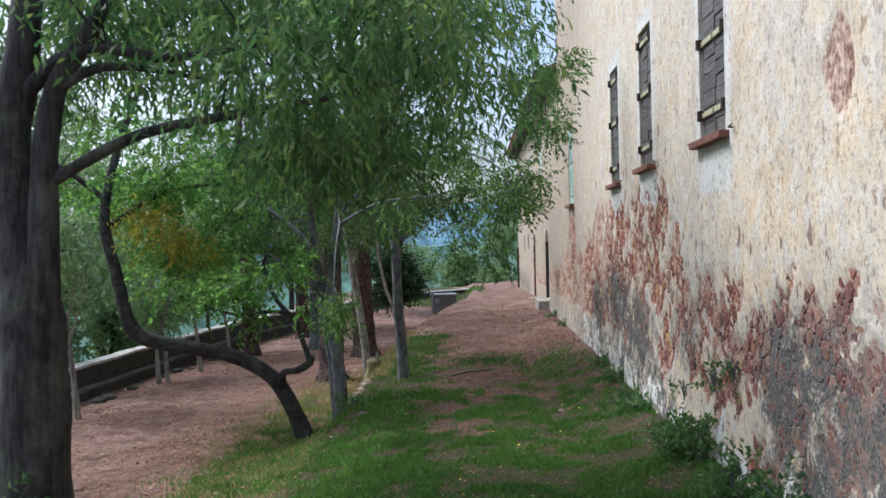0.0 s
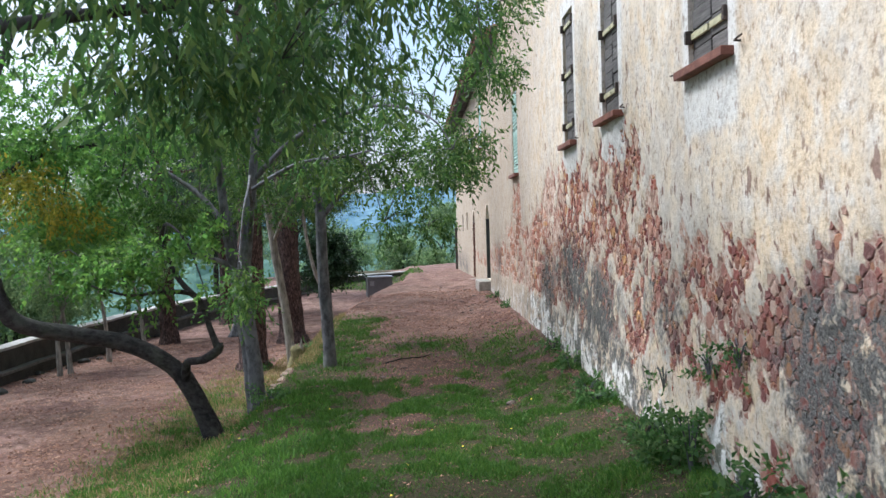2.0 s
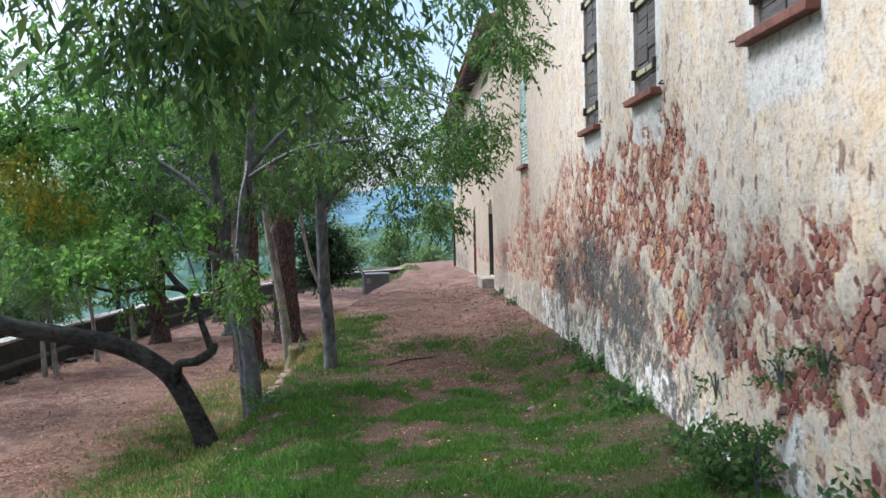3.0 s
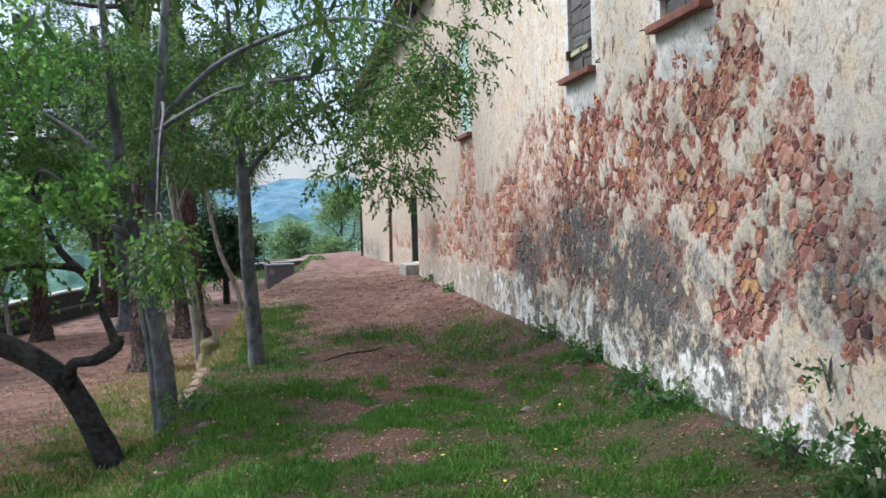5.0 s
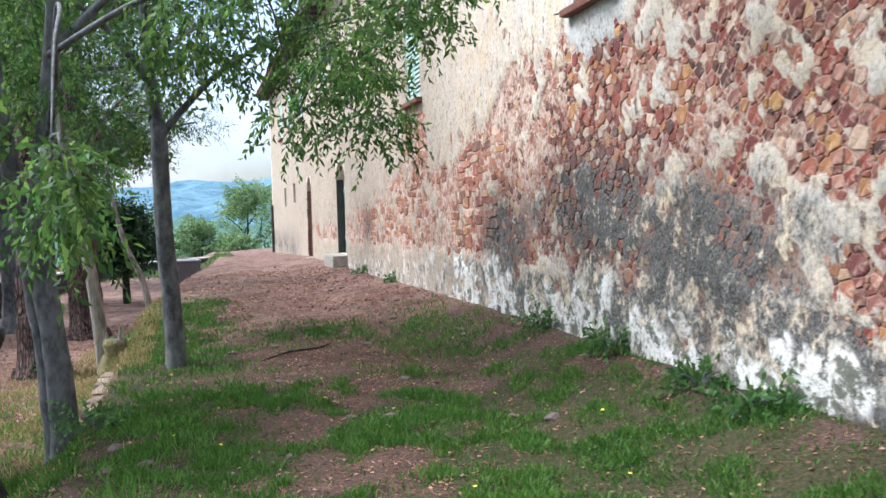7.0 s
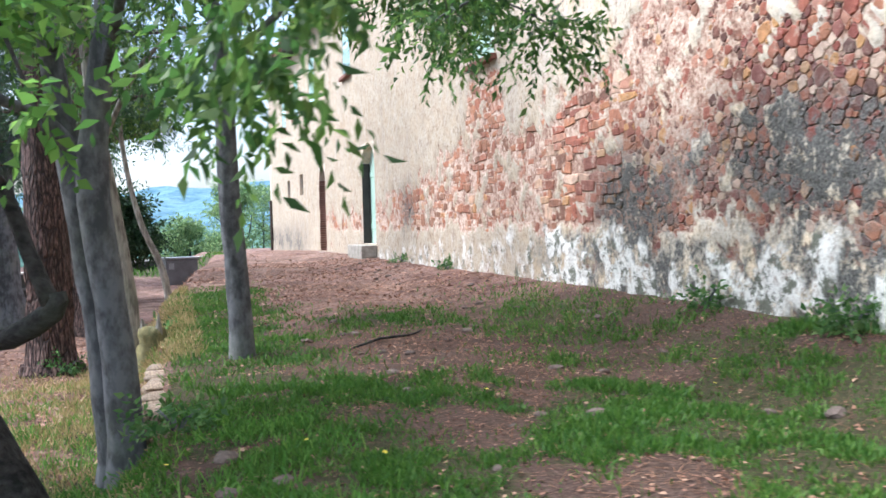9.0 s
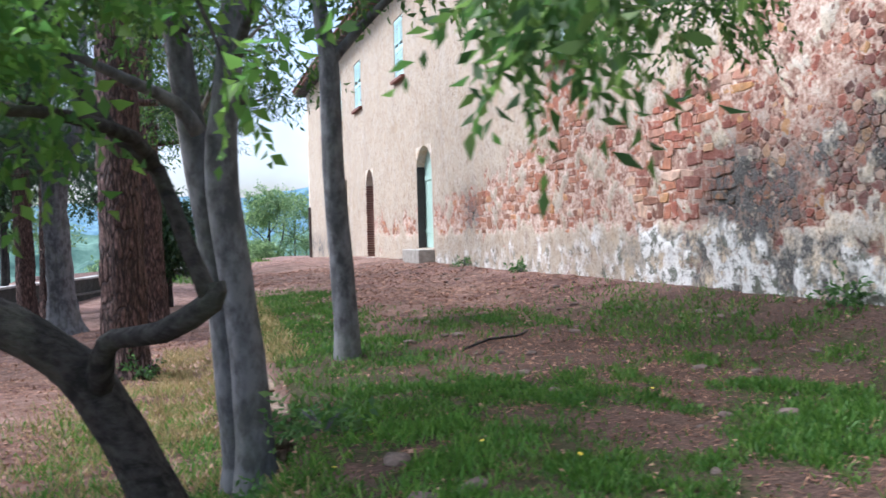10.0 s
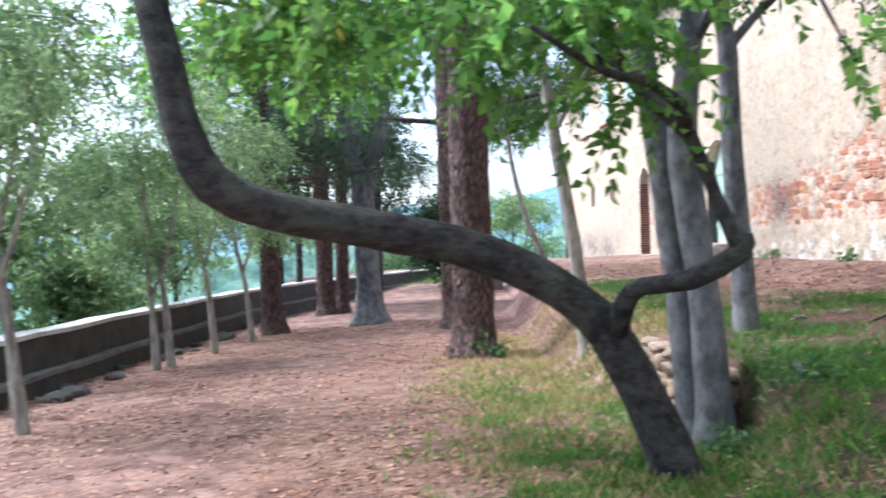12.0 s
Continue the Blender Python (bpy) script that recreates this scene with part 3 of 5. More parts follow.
def bare_at(y, z):
    top = stone_line(y) + 0.26 * wave(y * 2.6, z * 2.2, 1.5) + 0.22 * wave(y * 6.3, z * 5.1, 4.5)
    inside = ss(0.0, 0.05, top - z)
    n = 0.8 * wave(y * 2.4, z * 2.9, 7.0) + 0.6 * wave(y * 6.1, z * 5.3, 2.5) + 0.45 * wave(y * 13.0, z * 11.0, 0.5)
    need = np.interp(z, [-0.35, -0.15, 0.1, 0.55, 0.85, 1.2], [0.6, 0.15, 0.0, -0.05, -0.4, -0.45])
    need = np.where(y < 10.5, np.interp(z, [-0.3, 0.2, 0.45, 1.3], [0.0, -0.15, -0.5, -0.4]), need)
    need = need + 0.28 * ss(0.9, 1.3, z) * ss(8.5, 10, y) * (1 - ss(12.5, 14, y))
    need = np.where(y > 17.5, np.interp(z, [-0.15, 0.0, 0.3, 1.0], [0.6, -0.2, -0.55, -0.6]), need)
    need = np.where(y > 21.5, need + 0.2, need)
    scar = ss(0.0, 0.25, 1 - ((y - 6.3) / 0.28) ** 2 - ((z - 2.72) / 0.32) ** 2 + 0.5 * wave(y * 7, z * 6, 3.0))
    return np.maximum(inside * ss(-0.06, 0.06, n - need), scar)


def grime_at(y, z):
    mid = np.interp(y, [4, 9, 13, 18, 21], [0.45, 0.45, 0.35, 0.35, 0.2]) + 0.16 * np.sin(y * 1.3)
    a = np.exp(-((z - mid) / 0.6) ** 2) * (1.05 + 0.8 * wave(y * 0.9, z * 1.2, 9.1)) * ss(4, 6, y) * (1 - ss(18.6, 20.5, y)) * (1 - 0.7 * ss(7.5, 8.5, y) * (1 - ss(12.5, 14, y)))
    a = np.maximum(a, 0.85 * (1 - ss(-0.2, 0.05, z)) * ss(11, 12, y) * (1 - ss(20, 22.5, y)))
    b = 1.3 * np.exp(-((z + 0.1) / 0.55) ** 2) * (1 - ss(7.0, 8.5, y))
    c = 0.8 * np.exp(-((z - 0.35) / 0.4) ** 2 - ((y - 28.5) / 0.5) ** 2) + 0.6 * np.exp(-((z + 0.4) / 0.5) ** 2) * ss(41, 44, y)
    return np.clip(np.maximum(np.maximum(a, b), c) * (0.8 + 0.5 * wave(y * 1.3, z * 1.6, 3.3)), 0, 1)


def lime_at(y, z):
    top = np.interp(y, [0, 8, 10, 12.5, 15, 19, 21, 24, 30, 33, 60], [-0.5, -0.25, -0.3, -0.42, -0.22, -0.15, 0.02, -0.15, -0.35, -0.8, -1.5])
    ragged = top + 0.2 * wave(y * 2.2, z * 2, 5.1) + 0.14 * wave(y * 6.7, z * 5, 1.1) - z
    gap = 0.55 * wave(y * 1.9, z * 1.1, 8.0) + 0.45 * wave(y * 5.2, z * 3.1, 3.7)
    return ss(0, 0.07, ragged) * ss(-0.22, -0.08, gap - 0.2 * (1 - ss(10, 12, y))) * (1 - 0.65 * ss(20.5, 23, y))


def mended_at(y, z):
    """Pale new render round and under the windows."""
    out = np.zeros_like(y)
    for a, b, lo, hi in (OPEN_A, OPEN_B, OPEN_C):
        dy = np.maximum(np.maximum(a - 0.12 - y, y - b - 0.1), 0)
        dz = np.maximum(np.maximum(lo - 0.5 - z, z - hi - 0.15), 0)
        out = np.maximum(out, 1 - ss(0.02, 0.12, np.hypot(dy, dz) + 0.05 * wave(y * 6, z * 5, 2.0)))
    return out * 0.8


def facade(name, y0, y1, z0, z1, step, label):
    """A wall face of uneven render with its openings left out, and the thickness behind them."""
    ys, zs = np.arange(y0, y1 + step / 2, step), np.arange(z0, z1 + step / 2, step)
    ys[-1], zs[-1] = y1, z1
    mine = [o for o in OPENINGS if y0 < o[0] < y1]
    ys = np.unique(np.round(np.concatenate([ys] + [o[:2] for o in mine]), 4))
    zs = np.unique(np.round(np.concatenate([zs] + [o[2:] for o in mine]), 4))
    keep_y, keep_z = {v for o in mine for v in o[:2]}, {v for o in mine for v in o[2:]}
    ys = np.array([v for i, v in enumerate(ys) if v in keep_y or i in (0, len(ys) - 1) or min([abs(v - k) for k in keep_y] or [1]) > step * 0.3])
    zs = np.array([v for i, v in enumerate(zs) if v in keep_z or i in (0, len(zs) - 1) or min([abs(v - k) for k in keep_z] or [1]) > step * 0.3])
    gy, gz = np.meshgrid(ys, zs)
    bare = bare_at(gy, gz)
    gx = FACE + 0.024 * bare - 0.022 * lime_at(gy, gz) + 0.012 * wave(gy * 0.9, gz * 0.8, 1.0) + 0.006 * wave(gy * 4, gz * 4.4, 2.0)
    for a, b, lo, hi in mine:
        near = (gy > a - 0.06) & (gy < b + 0.06) & (gz > lo - 0.06) & (gz < hi + 0.06)
        gx = np.where(near, FACE, gx)
    ny = len(ys)
    cy, cz = (ys[:-1] + ys[1:]) / 2, (zs[:-1] + zs[1:]) / 2
    hole = np.zeros((len(cz), len(cy)), bool)
    for a, b, lo, hi in mine:
        hole |= ((cy > a) & (cy < b))[None, :] & ((cz > lo) & (cz < hi))[:, None]
    f = [(j * ny + i, (j + 1) * ny + i, (j + 1) * ny + i + 1, j * ny + i + 1) for j in range(len(zs) - 1) for i in range(ny - 1) if not hole[j, i]]
    v = list(map(tuple, np.stack([gx, gy, gz], -1).reshape(-1, 3)))
    n = len(v)
    # reveals of the openings and the outer edges of the wall
    for a, b, lo, hi in mine:
        k = len(v)
        for x in (FACE, FACE + 0.42):
            v += [(x, a, lo), (x, b, lo), (x, b, hi), (x, a, hi)]
        f += [(k + i, k + (i + 1) % 4, k + 4 + (i + 1) % 4, k + 4 + i) for i in range(4)]
    k = len(v)
    for x in (FACE + 0.02, FACE + 0.42):
        v += [(x, y0, z0), (x, y1, z0), (x, y1, z1), (x, y0, z1)]
    f += [(k + i, k + 4 + i, k + 4 + (i + 1) % 4, k + (i + 1) % 4) for i in range(4)]
    me = mesh_of(name, v, f)
    me.polygons.foreach_set("use_smooth", [i < len(f) - 4 * len(mine) - 4 for i in range(len(f))])
    pad = np.zeros(len(v) - n)
    fy, fz = gy.reshape(-1), gz.reshape(-1)
    for key, val in (("bare", bare.reshape(-1)), ("grime", grime_at(fy, fz)), ("lime", lime_at(fy, fz)), ("mended", mended_at(fy, fz)), ("far_end", ss(16, 24, fy)),
                     ("pitted", (1 - ss(0.2, 1.5, fz - stone_line(fy))) * (1 - 0.5 * ss(18, 22, fy)))):
        me.attributes.new(key, 'FLOAT', 'POINT').data.foreach_set("value", np.concatenate([val, pad]).astype(np.float32))
    return tagged(place(name, me, M_PLASTER), label, "wall", kind="structure")


WALL_NEAR = facade("wall_west", -12.0, SEAM, -1.7, NEAR_TOP, 0.06, "crumbling cream render over red rubble stone on a tall old house wall")
WALL_FAR = facade("wall_west_far", SEAM, END, -2.0, FAR_TOP, 0.08, "smooth cream rendered wall of the lower end of the house")


def shell():
    """Plain backs and ends that close the house."""
    for name, lo, hi in (("wall_south", (FACE + 0.44, -12.0, -2), (14, -11.6, NEAR_TOP)), ("wall_seam", (FACE + 0.02, SEAM + 0.004, FAR_TOP + 0.06), (14, SEAM + 0.3, NEAR_TOP)),
                         ("wall_north", (FACE + 0.0, END + 0.003, -2.4), (14, END + 0.4, FAR_TOP)), ("wall_east", (13.6, -11.5, -2), (14, END, FAR_TOP))):
        tagged(part(name, box(lo, hi), M_PLASTER), "plain cream rendered end wall of the old house", "wall", kind="structure")
    # Unlit depth is put into the colour: a near-black sheet behind the openings.
    tagged(part("inner_wall", box((FACE + 1.6, -11.5, -1.9), (FACE + 1.7, END - 0.1, FAR_TOP - 0.1)), M_DARKROOM), "near-black sheet painted as unlit rooms behind the shutters", "wall", kind="structure")
    tagged(part("ceiling", box((FACE + 0.1, -11.9, NEAR_TOP), (14, SEAM + 0.28, NEAR_TOP + 0.2)), M_DARKROOM), "dark ceiling slab over the tall part of the house", "ceiling", kind="structure")


shell()


def roof():
    ob = tagged(new("roof"), "low terracotta tiled roof with a projecting eave on the house", "roof", kind="structure")
    ob.location = (FACE, 40, FAR_TOP)
    bm = bmesh.new()
    ya, yb = SEAM + 0.31, END + 0.6
    for x0, z0, x1, z1 in ((FACE - 0.55, FAR_TOP + 0.05, 14, FAR_TOP + 3.6),):
        vs = [bm.verts.new(p) for p in ((x0, ya, z0), (x0, yb, z0), (x1, yb, z1), (x1, ya, z1), (x0, ya, z0 + 0.1), (x0, yb, z0 + 0.1), (x1, yb, z1 + 0.1), (x1, ya, z1 + 0.1))]
        for q in ((0, 1, 2, 3), (7, 6, 5, 4), (0, 4, 5, 1), (1, 5, 6, 2), (2, 6, 7, 3), (3, 7, 4, 0)):
            bm.faces.new([vs[i] for i in q])
    slab = part("roof_slab", bm, M_ROOF)
    slab.parent, slab.matrix_parent_inverse = ob, ob.matrix_basis.inverted()
    # barrel tiles along the eave
    bm = bmesh.new()
    prof = [(math.cos(a), math.sin(a)) for a in np.linspace(0, math.pi, 7)]
    rise = 3.55 / (14 - FACE + 0.55)
    vs, fs = [], []
    for y in np.arange(ya + 0.1, yb - 0.05, 0.21):
        for row in range(4):
            x0 = FACE - 0.62 + row * 0.42
            k = len(vs)
            for x, r in ((x0, 0.1), (x0 + 0.5, 0.085)):
                z = FAR_TOP + 0.16 + (x - FACE + 0.55) * rise
                vs += [(x, y + c * r, z + s * r * 0.8) for c, s in prof] + [(x, y + c * r * 0.8, z + s * r * 0.6) for c, s in prof]
            for i in range(6):
                fs += [(k + i, k + i + 1, k + 15 + i, k + 14 + i), (k + 7 + i, k + 21 + i, k + 22 + i, k + 8 + i), (k + i, k + 7 + i, k + 8 + i, k + i + 1)]
    tiles = place("roof_tiles", mesh_of("roof_tiles", vs, fs), M_ROOF, None, "rows of curved terracotta tiles", "stuff")
    tiles.parent, tiles.matrix_parent_inverse = ob, ob.matrix_basis.inverted()
    bm.free()
    for i, y in enumerate(np.arange(ya + 0.3, yb, 0.7)):
        r = part("rafter", box((FACE - 0.5, y, FAR_TOP - 0.07), (FACE + 0.0, y + 0.09, FAR_TOP + 0.04)), M_WOOD)
        r.parent, r.matrix_parent_inverse = ob, ob.matrix_basis.inverted()


roof()


def under(ob, parent):
    """Make ob a part of parent, staying where it is."""
    ob.parent, ob.matrix_parent_inverse = parent, parent.matrix_basis.inverted()
    return ob


rng_w = random.Random(11)


def plank_window(name, o, label):
    """Two weathered leaves of level planks, straps, hooks and a tile sill."""
    a, b, lo, hi = o
    win = tagged(new(name), label, "window", kind="structure")
    win.location = (FACE, (a + b) / 2, lo)
    mid = (a + b) / 2
    for y0, y1 in ((a + 0.015, mid - 0.006), (mid + 0.006, b - 0.015)):
        leaf = under(part("shutter", box((FACE + 0.075, y0 + 0.01, lo + 0.03), (FACE + 0.09, y1 - 0.01, hi - 0.02)), M_WOOD), win)
        z = lo + 0.02
        while z < hi - 0.08:
            h = rng_w.uniform(0.13, 0.19)
            top = min(z + h, hi - 0.015)
            bm = box((FACE + 0.035 + rng_w.uniform(0, 0.012), y0 + rng_w.uniform(0, 0.012), z + 0.006), (FACE + 0.072, y1 - rng_w.uniform(0, 0.012), top - 0.004), 0.004)
            bmesh.ops.rotate(bm, verts=bm.verts, cent=(FACE, (y0 + y1) / 2, z), matrix=Matrix.Rotation(radians(rng_w.uniform(-1.6, 1.6)), 3, 'X'))
            p = part("plank", bm, M_WOOD)
            p.parent = leaf
            z = top
        for zz in (lo + 0.24, lo + (hi - lo) * 0.52, hi - 0.2):
            s = part("strap", box((FACE + 0.012, y0 + 0.02, zz), (FACE + 0.034, y1 - 0.02, zz + 0.055), 0.004), M_STRAP, None, "faded yellowish strap")
            s.parent = leaf
            k = part("hinge", box((FACE - 0.035, y1 - 0.03 if y0 > mid else y0 - 0.02, zz - 0.03), (FACE + 0.03, y1 + 0.02 if y0 > mid else y0 + 0.03, zz + 0.08), 0.006), M_IRON)
            k.parent = leaf
    sill = under(part("window_sill", box((FACE - 0.10, a - 0.13, lo - 0.075), (FACE + 0.3, b + 0.13, lo - 0.004), 0.008), M_TILE, None, "worn red tile sill"), win)
    for y, e in ((a - 0.28, -0.16), (b + 0.28, 0.1)):
        under(part("hook", tube([(FACE + 0.02, y, lo + 0.0), (FACE - 0.05, y, lo + 0.0), (FACE - 0.055, y + e, lo + 0.01)], [0.009, 0.009, 0.007], 6, 0), M_IRON), win)
    return win


plank_window("window_1", OPEN_A, "window with closed grey weathered plank shutters over a red tile sill")
plank_window("window_2", OPEN_B, "window with closed grey weathered plank shutters over a red tile sill")
plank_window("window_3", OPEN_C, "window with closed grey weathered plank shutters over a red tile sill")


def slat_window(name, o, paint, label):
    """Two painted louvred leaves."""
    a, b, lo, hi = o
    win = tagged(new(name), label, "window", kind="structure")
    win.location = (FACE, (a + b) / 2, lo)
    mid = (a + b) / 2
    for y0, y1 in ((a + 0.02, mid - 0.008), (mid + 0.008, b - 0.02)):
        leaf = bmesh.new()
        for p, q in (((y0, lo + 0.02), (y0 + 0.07, hi - 0.02)), ((y1 - 0.07, lo + 0.02), (y1, hi - 0.02)), ((y0 + 0.072, lo + 0.02), (y1 - 0.072, lo + 0.11)),
                     ((y0 + 0.072, hi - 0.11), (y1 - 0.072, hi - 0.02)), ((y0 + 0.072, (lo + hi) / 2 - 0.045), (y1 - 0.072, (lo + hi) / 2 + 0.045))):
            box((FACE + 0.02, p[0], p[1]), (FACE + 0.06, q[0], q[1]), 0.004, leaf)
        shut = under(part("shutter", leaf, paint), win)
        z = lo + 0.12
        while z < hi - 0.15:
            if abs(z - (lo + hi) / 2) > 0.09:
                bm = box((FACE + 0.022, y0 + 0.071, z), (FACE + 0.032, y1 - 0.071, z + 0.075))
                bmesh.ops.rotate(bm, verts=bm.verts, cent=(FACE + 0.03, mid, z + 0.035), matrix=Matrix.Rotation(radians(24), 3, 'Y'))
                s = part("slat", bm, paint)
                s.parent = shut
            z += 0.078
    under(part("window_sill", box((FACE - 0.10, a - 0.12, lo - 0.08), (FACE + 0.3, b + 0.12, lo - 0.004), 0.008), M_TILE, None, "worn red tile sill"), win)
    for z in (lo + 0.18, hi - 0.12):
        under(part("hook", tube([(FACE + 0.02, a - 0.05, z), (FACE - 0.05, a - 0.05, z), (FACE - 0.05, a - 0.2, z - 0.02)], [0.012, 0.012, 0.01], 6, 0), M_IRON), win)
    return win


slat_window("window_4", OPEN_D, M_MINT, "window with closed pale mint-green louvred shutters and a tile sill")
for i, o in enumerate((OPEN_E, OPEN_F, OPEN_G, OPEN_H)):
    slat_window("window_%d" % (5 + i), o, M_TURQ, "upper window with closed pale turquoise louvred shutters")


def arch_head(o, parent, depth=0.35):
    """The two haunches that turn a square opening into a round-headed one."""
    a, b, lo, hi = o
    c, r = (a + b) / 2, (b - a) / 2
    rise = min(r, 0.55)
    vs, fs = [], []
    n = 14
    for x in (FACE - 0.004, FACE + depth):
        for k in range(n + 1):
            t = math.pi * k / n
            y, z = c - r * math.cos(t), hi - rise + rise * math.sin(t)
            vs += [(x, y, z), (x, y, hi + 0.004)]
    m = 2 * (n + 1)
    for k in range(n):
        i = 2 * k
        fs += [(i, i + 1, i + 3, i + 2), (m + i, m + i + 2, m + i + 3, m + i + 1), (i, i + 2, m + i + 2, m + i)]
    return under(place("arch", mesh_of("arch", vs, fs), M_PLASTER), parent)


def door(name, o, label):
    d = tagged(new(name), label, "door", kind="structure")
    d.location = (FACE, (o[0] + o[1]) / 2, o[2])
    arch_head(o, d)
    return d


def mint_door():
    a, b, lo, hi = DOOR_A
    d = door("door_1", DOOR_A, "closed mint-green plank door deep in a round-arched stone opening")
    n = 7
    for i in range(n):
        y0, y1 = a + (b - a) * i / n, a + (b - a) * (i + 1) / n
        under(part("plank", box((FACE + 0.2, y0 + 0.004, lo + 0.01), (FACE + 0.24, y1 - 0.004, hi), 0.004), M_MINT), d)
    for z in (lo + 0.35, lo + 1.6):
        under(part("rail", box((FACE + 0.18, a + 0.02, z), (FACE + 0.199, b - 0.02, z + 0.12), 0.004), M_MINT), d)
    under(part("door_handle", tube([(FACE + 0.2, a + 0.2, lo + 1.05), (FACE + 0.13, a + 0.2, lo + 1.05), (FACE + 0.13, a + 0.2, lo + 0.9)], [0.012, 0.012, 0.01], 6, 0), M_IRON), d)
    # Far jamb strip in the same near-black as the inside.
    under(part("door_jamb", box((FACE + 0.0, b - 0.05, lo), (FACE + 0.19, b - 0.003, hi - 0.45), 0.01), M_DARKROOM, None, "near-black strip on the far jamb"), d)
    tagged(part("door_step", box((FACE - 0.38, a - 0.1, lo - 0.6), (FACE - 0.002, b + 0.12, lo - 0.02), 0.03), M_BLOCK), "pale stone block step below the mint door", "step", kind="structure")


def brick_door():
    a, b, lo, hi = DOOR_B
    d = door("door_2", DOOR_B, "narrow round-arched doorway with bare brick jambs")
    under(part("door_leaf", box((FACE + 0.3, a, lo), (FACE + 0.34, b, hi), 0.004), M_WOOD), d)
    base = bpy.data.meshes.new("brick")
    bm = box((-0.14, -0.03, -0.03), (0.14, 0.03, 0.03), 0.006)
    bm.to_mesh(base)
    bm.free()
    base.materials.append(M_BRICK)
    z = lo + 0.04
    i = 0
    while z < hi - 0.5:
        for y in (b - 0.028, a + 0.028):
            p = new("brick", base)
            p.parent = d
            p.matrix_parent_inverse = d.matrix_basis.inverted()
            p.matrix_basis = pose(FACE + 0.13 + rng_w.uniform(-0.02, 0.015), y, z, 0, 0, rng_w.uniform(-3, 3))
        z += 0.072
    tagged(part("door_step", box((FACE - 0.2, a - 0.05, lo - 0.4), (FACE - 0.002, b + 0.08, lo - 0.01), 0.02), M_BLOCK), "low worn stone step under the narrow doorway", "step", kind="structure")


mint_door()
brick_door()


def slot(name, o):
    a, b, lo, hi = o
    w = tagged(new(name), "small barred slot window low in the rendered wall", "window", kind="structure")
    w.location = (FACE, a, lo)
    under(part("window_frame", box((FACE + 0.2, a, lo), (FACE + 0.25, b, hi)), M_WOOD), w)
    for k in range(3):
        y = a + (b - a) * (k + 1) / 4
        under(part("bar", tube([(FACE + 0.08, y, lo), (FACE + 0.08, y, hi)], [0.012, 0.012], 6, 0), M_IRON), w)


slot("window_9", SLOT_A)
slot("window_10", SLOT_B)
tagged(part("drainpipe", tube([(FACE - 0.07, END - 0.25, -1.6), (FACE - 0.07, END - 0.25, 1.0), (FACE - 0.07, END - 0.25, 1.3)], [0.06, 0.06, 0.06], 10, 0), M_IRON), "short rust-brown pipe standing at the house corner", "pipe")


# ---- parapet, cabinet, distance ----
def ribbon(line, profile):
    """A closed profile (offset to the inside, height) swept along a line on the plan."""
    bm = bmesh.new()
    rows = []
    for i, (x, y, z) in enumerate(line):
        ax, ay, _ = line[max(i - 1, 0)]
        bx, by, _ = line[min(i + 1, len(line) - 1)]
        d = Vector((bx - ax, by - ay)).normalized()
        rows.append([bm.verts.new((x + d.y * o, y - d.x * o, z + h)) for o, h in profile])
    for p, q in zip(rows, rows[1:]):
        for k in range(len(profile)):
            bm.faces.new((p[k], p[(k + 1) % len(profile)], q[(k + 1) % len(profile)], q[k]))
    bm.faces.new(rows[0][::-1])
    bm.faces.new(rows[-1])
    bmesh.ops.recalc_face_normals(bm, faces=bm.faces)
    return bm


def parapet():
    pts, _ = smooth_line([(-10.9, -9, 0), (-10.8, 10, 0), (-10.5, 22, 0), (-10.2, 32, 0), (-9.4, 40, 0), (-7.3, 48, 0), (-3.8, 56, 0), (2, 61.5, 0), (10, 64, 0)], [1] * 9, 1.0)
    line = [(p.x, p.y, float(np.interp(p.y, [-9, 10, 22, 32, 48, 62], [-1.05, -1.2, -1.3, -1.32, -1.3, -1.22])) + 0.012 * math.sin(p.y * 1.9)) for p in pts]
    ob = tagged(new("parapet"), "low mossy dark stone boundary wall with pale coping and a ledge", "wall", kind="structure")
    part("wall_body", ribbon(line, [(0.0, -2.2), (0.0, -0.07), (0.34, -0.07), (0.34, -2.2)]), M_PARAPET, ob)
    part("coping", ribbon(line, [(-0.04, -0.068), (-0.04, 0.0), (0.38, 0.0), (0.38, -0.068)]), M_COPING, ob, "pale weathered coping")
    part("ledge", ribbon(line, [(0.342, -0.62), (0.342, -0.55), (0.56, -0.55), (0.56, -0.62)]), M_LEDGE, ob, "narrow stained ledge")
    part("footing", ribbon(line, [(0.342, -2.2), (0.342, -0.622), (0.52, -0.622), (0.52, -2.2)]), M_PARAPET, ob)


parapet()


def cabinet():
    ob = tagged(new("utility_cabinet"), "dark grey metal utility box standing at the path's edge", "cabinet")
    ob.matrix_basis = pose(-1.72, 48.6, -2.12, 0, 0, 8)
    part("body", box((-0.6, -0.55, 0), (0.6, 0.55, 1.1), 0.02), M_CABINET, ob)
    part("lid", box((-0.65, -0.6, 1.101), (0.65, 0.6, 1.17), 0.02), M_PLATE, ob, "paler rimmed lid")
    part("door", box((-0.56, -0.575, 0.08), (0.56, -0.552, 1.04), 0.008), M_CABINET, ob)
    part("plate", box((-0.5, -0.59, 0.72), (-0.3, -0.577, 0.95), 0.003), M_PLATE, ob, "small pale plate")


cabinet()


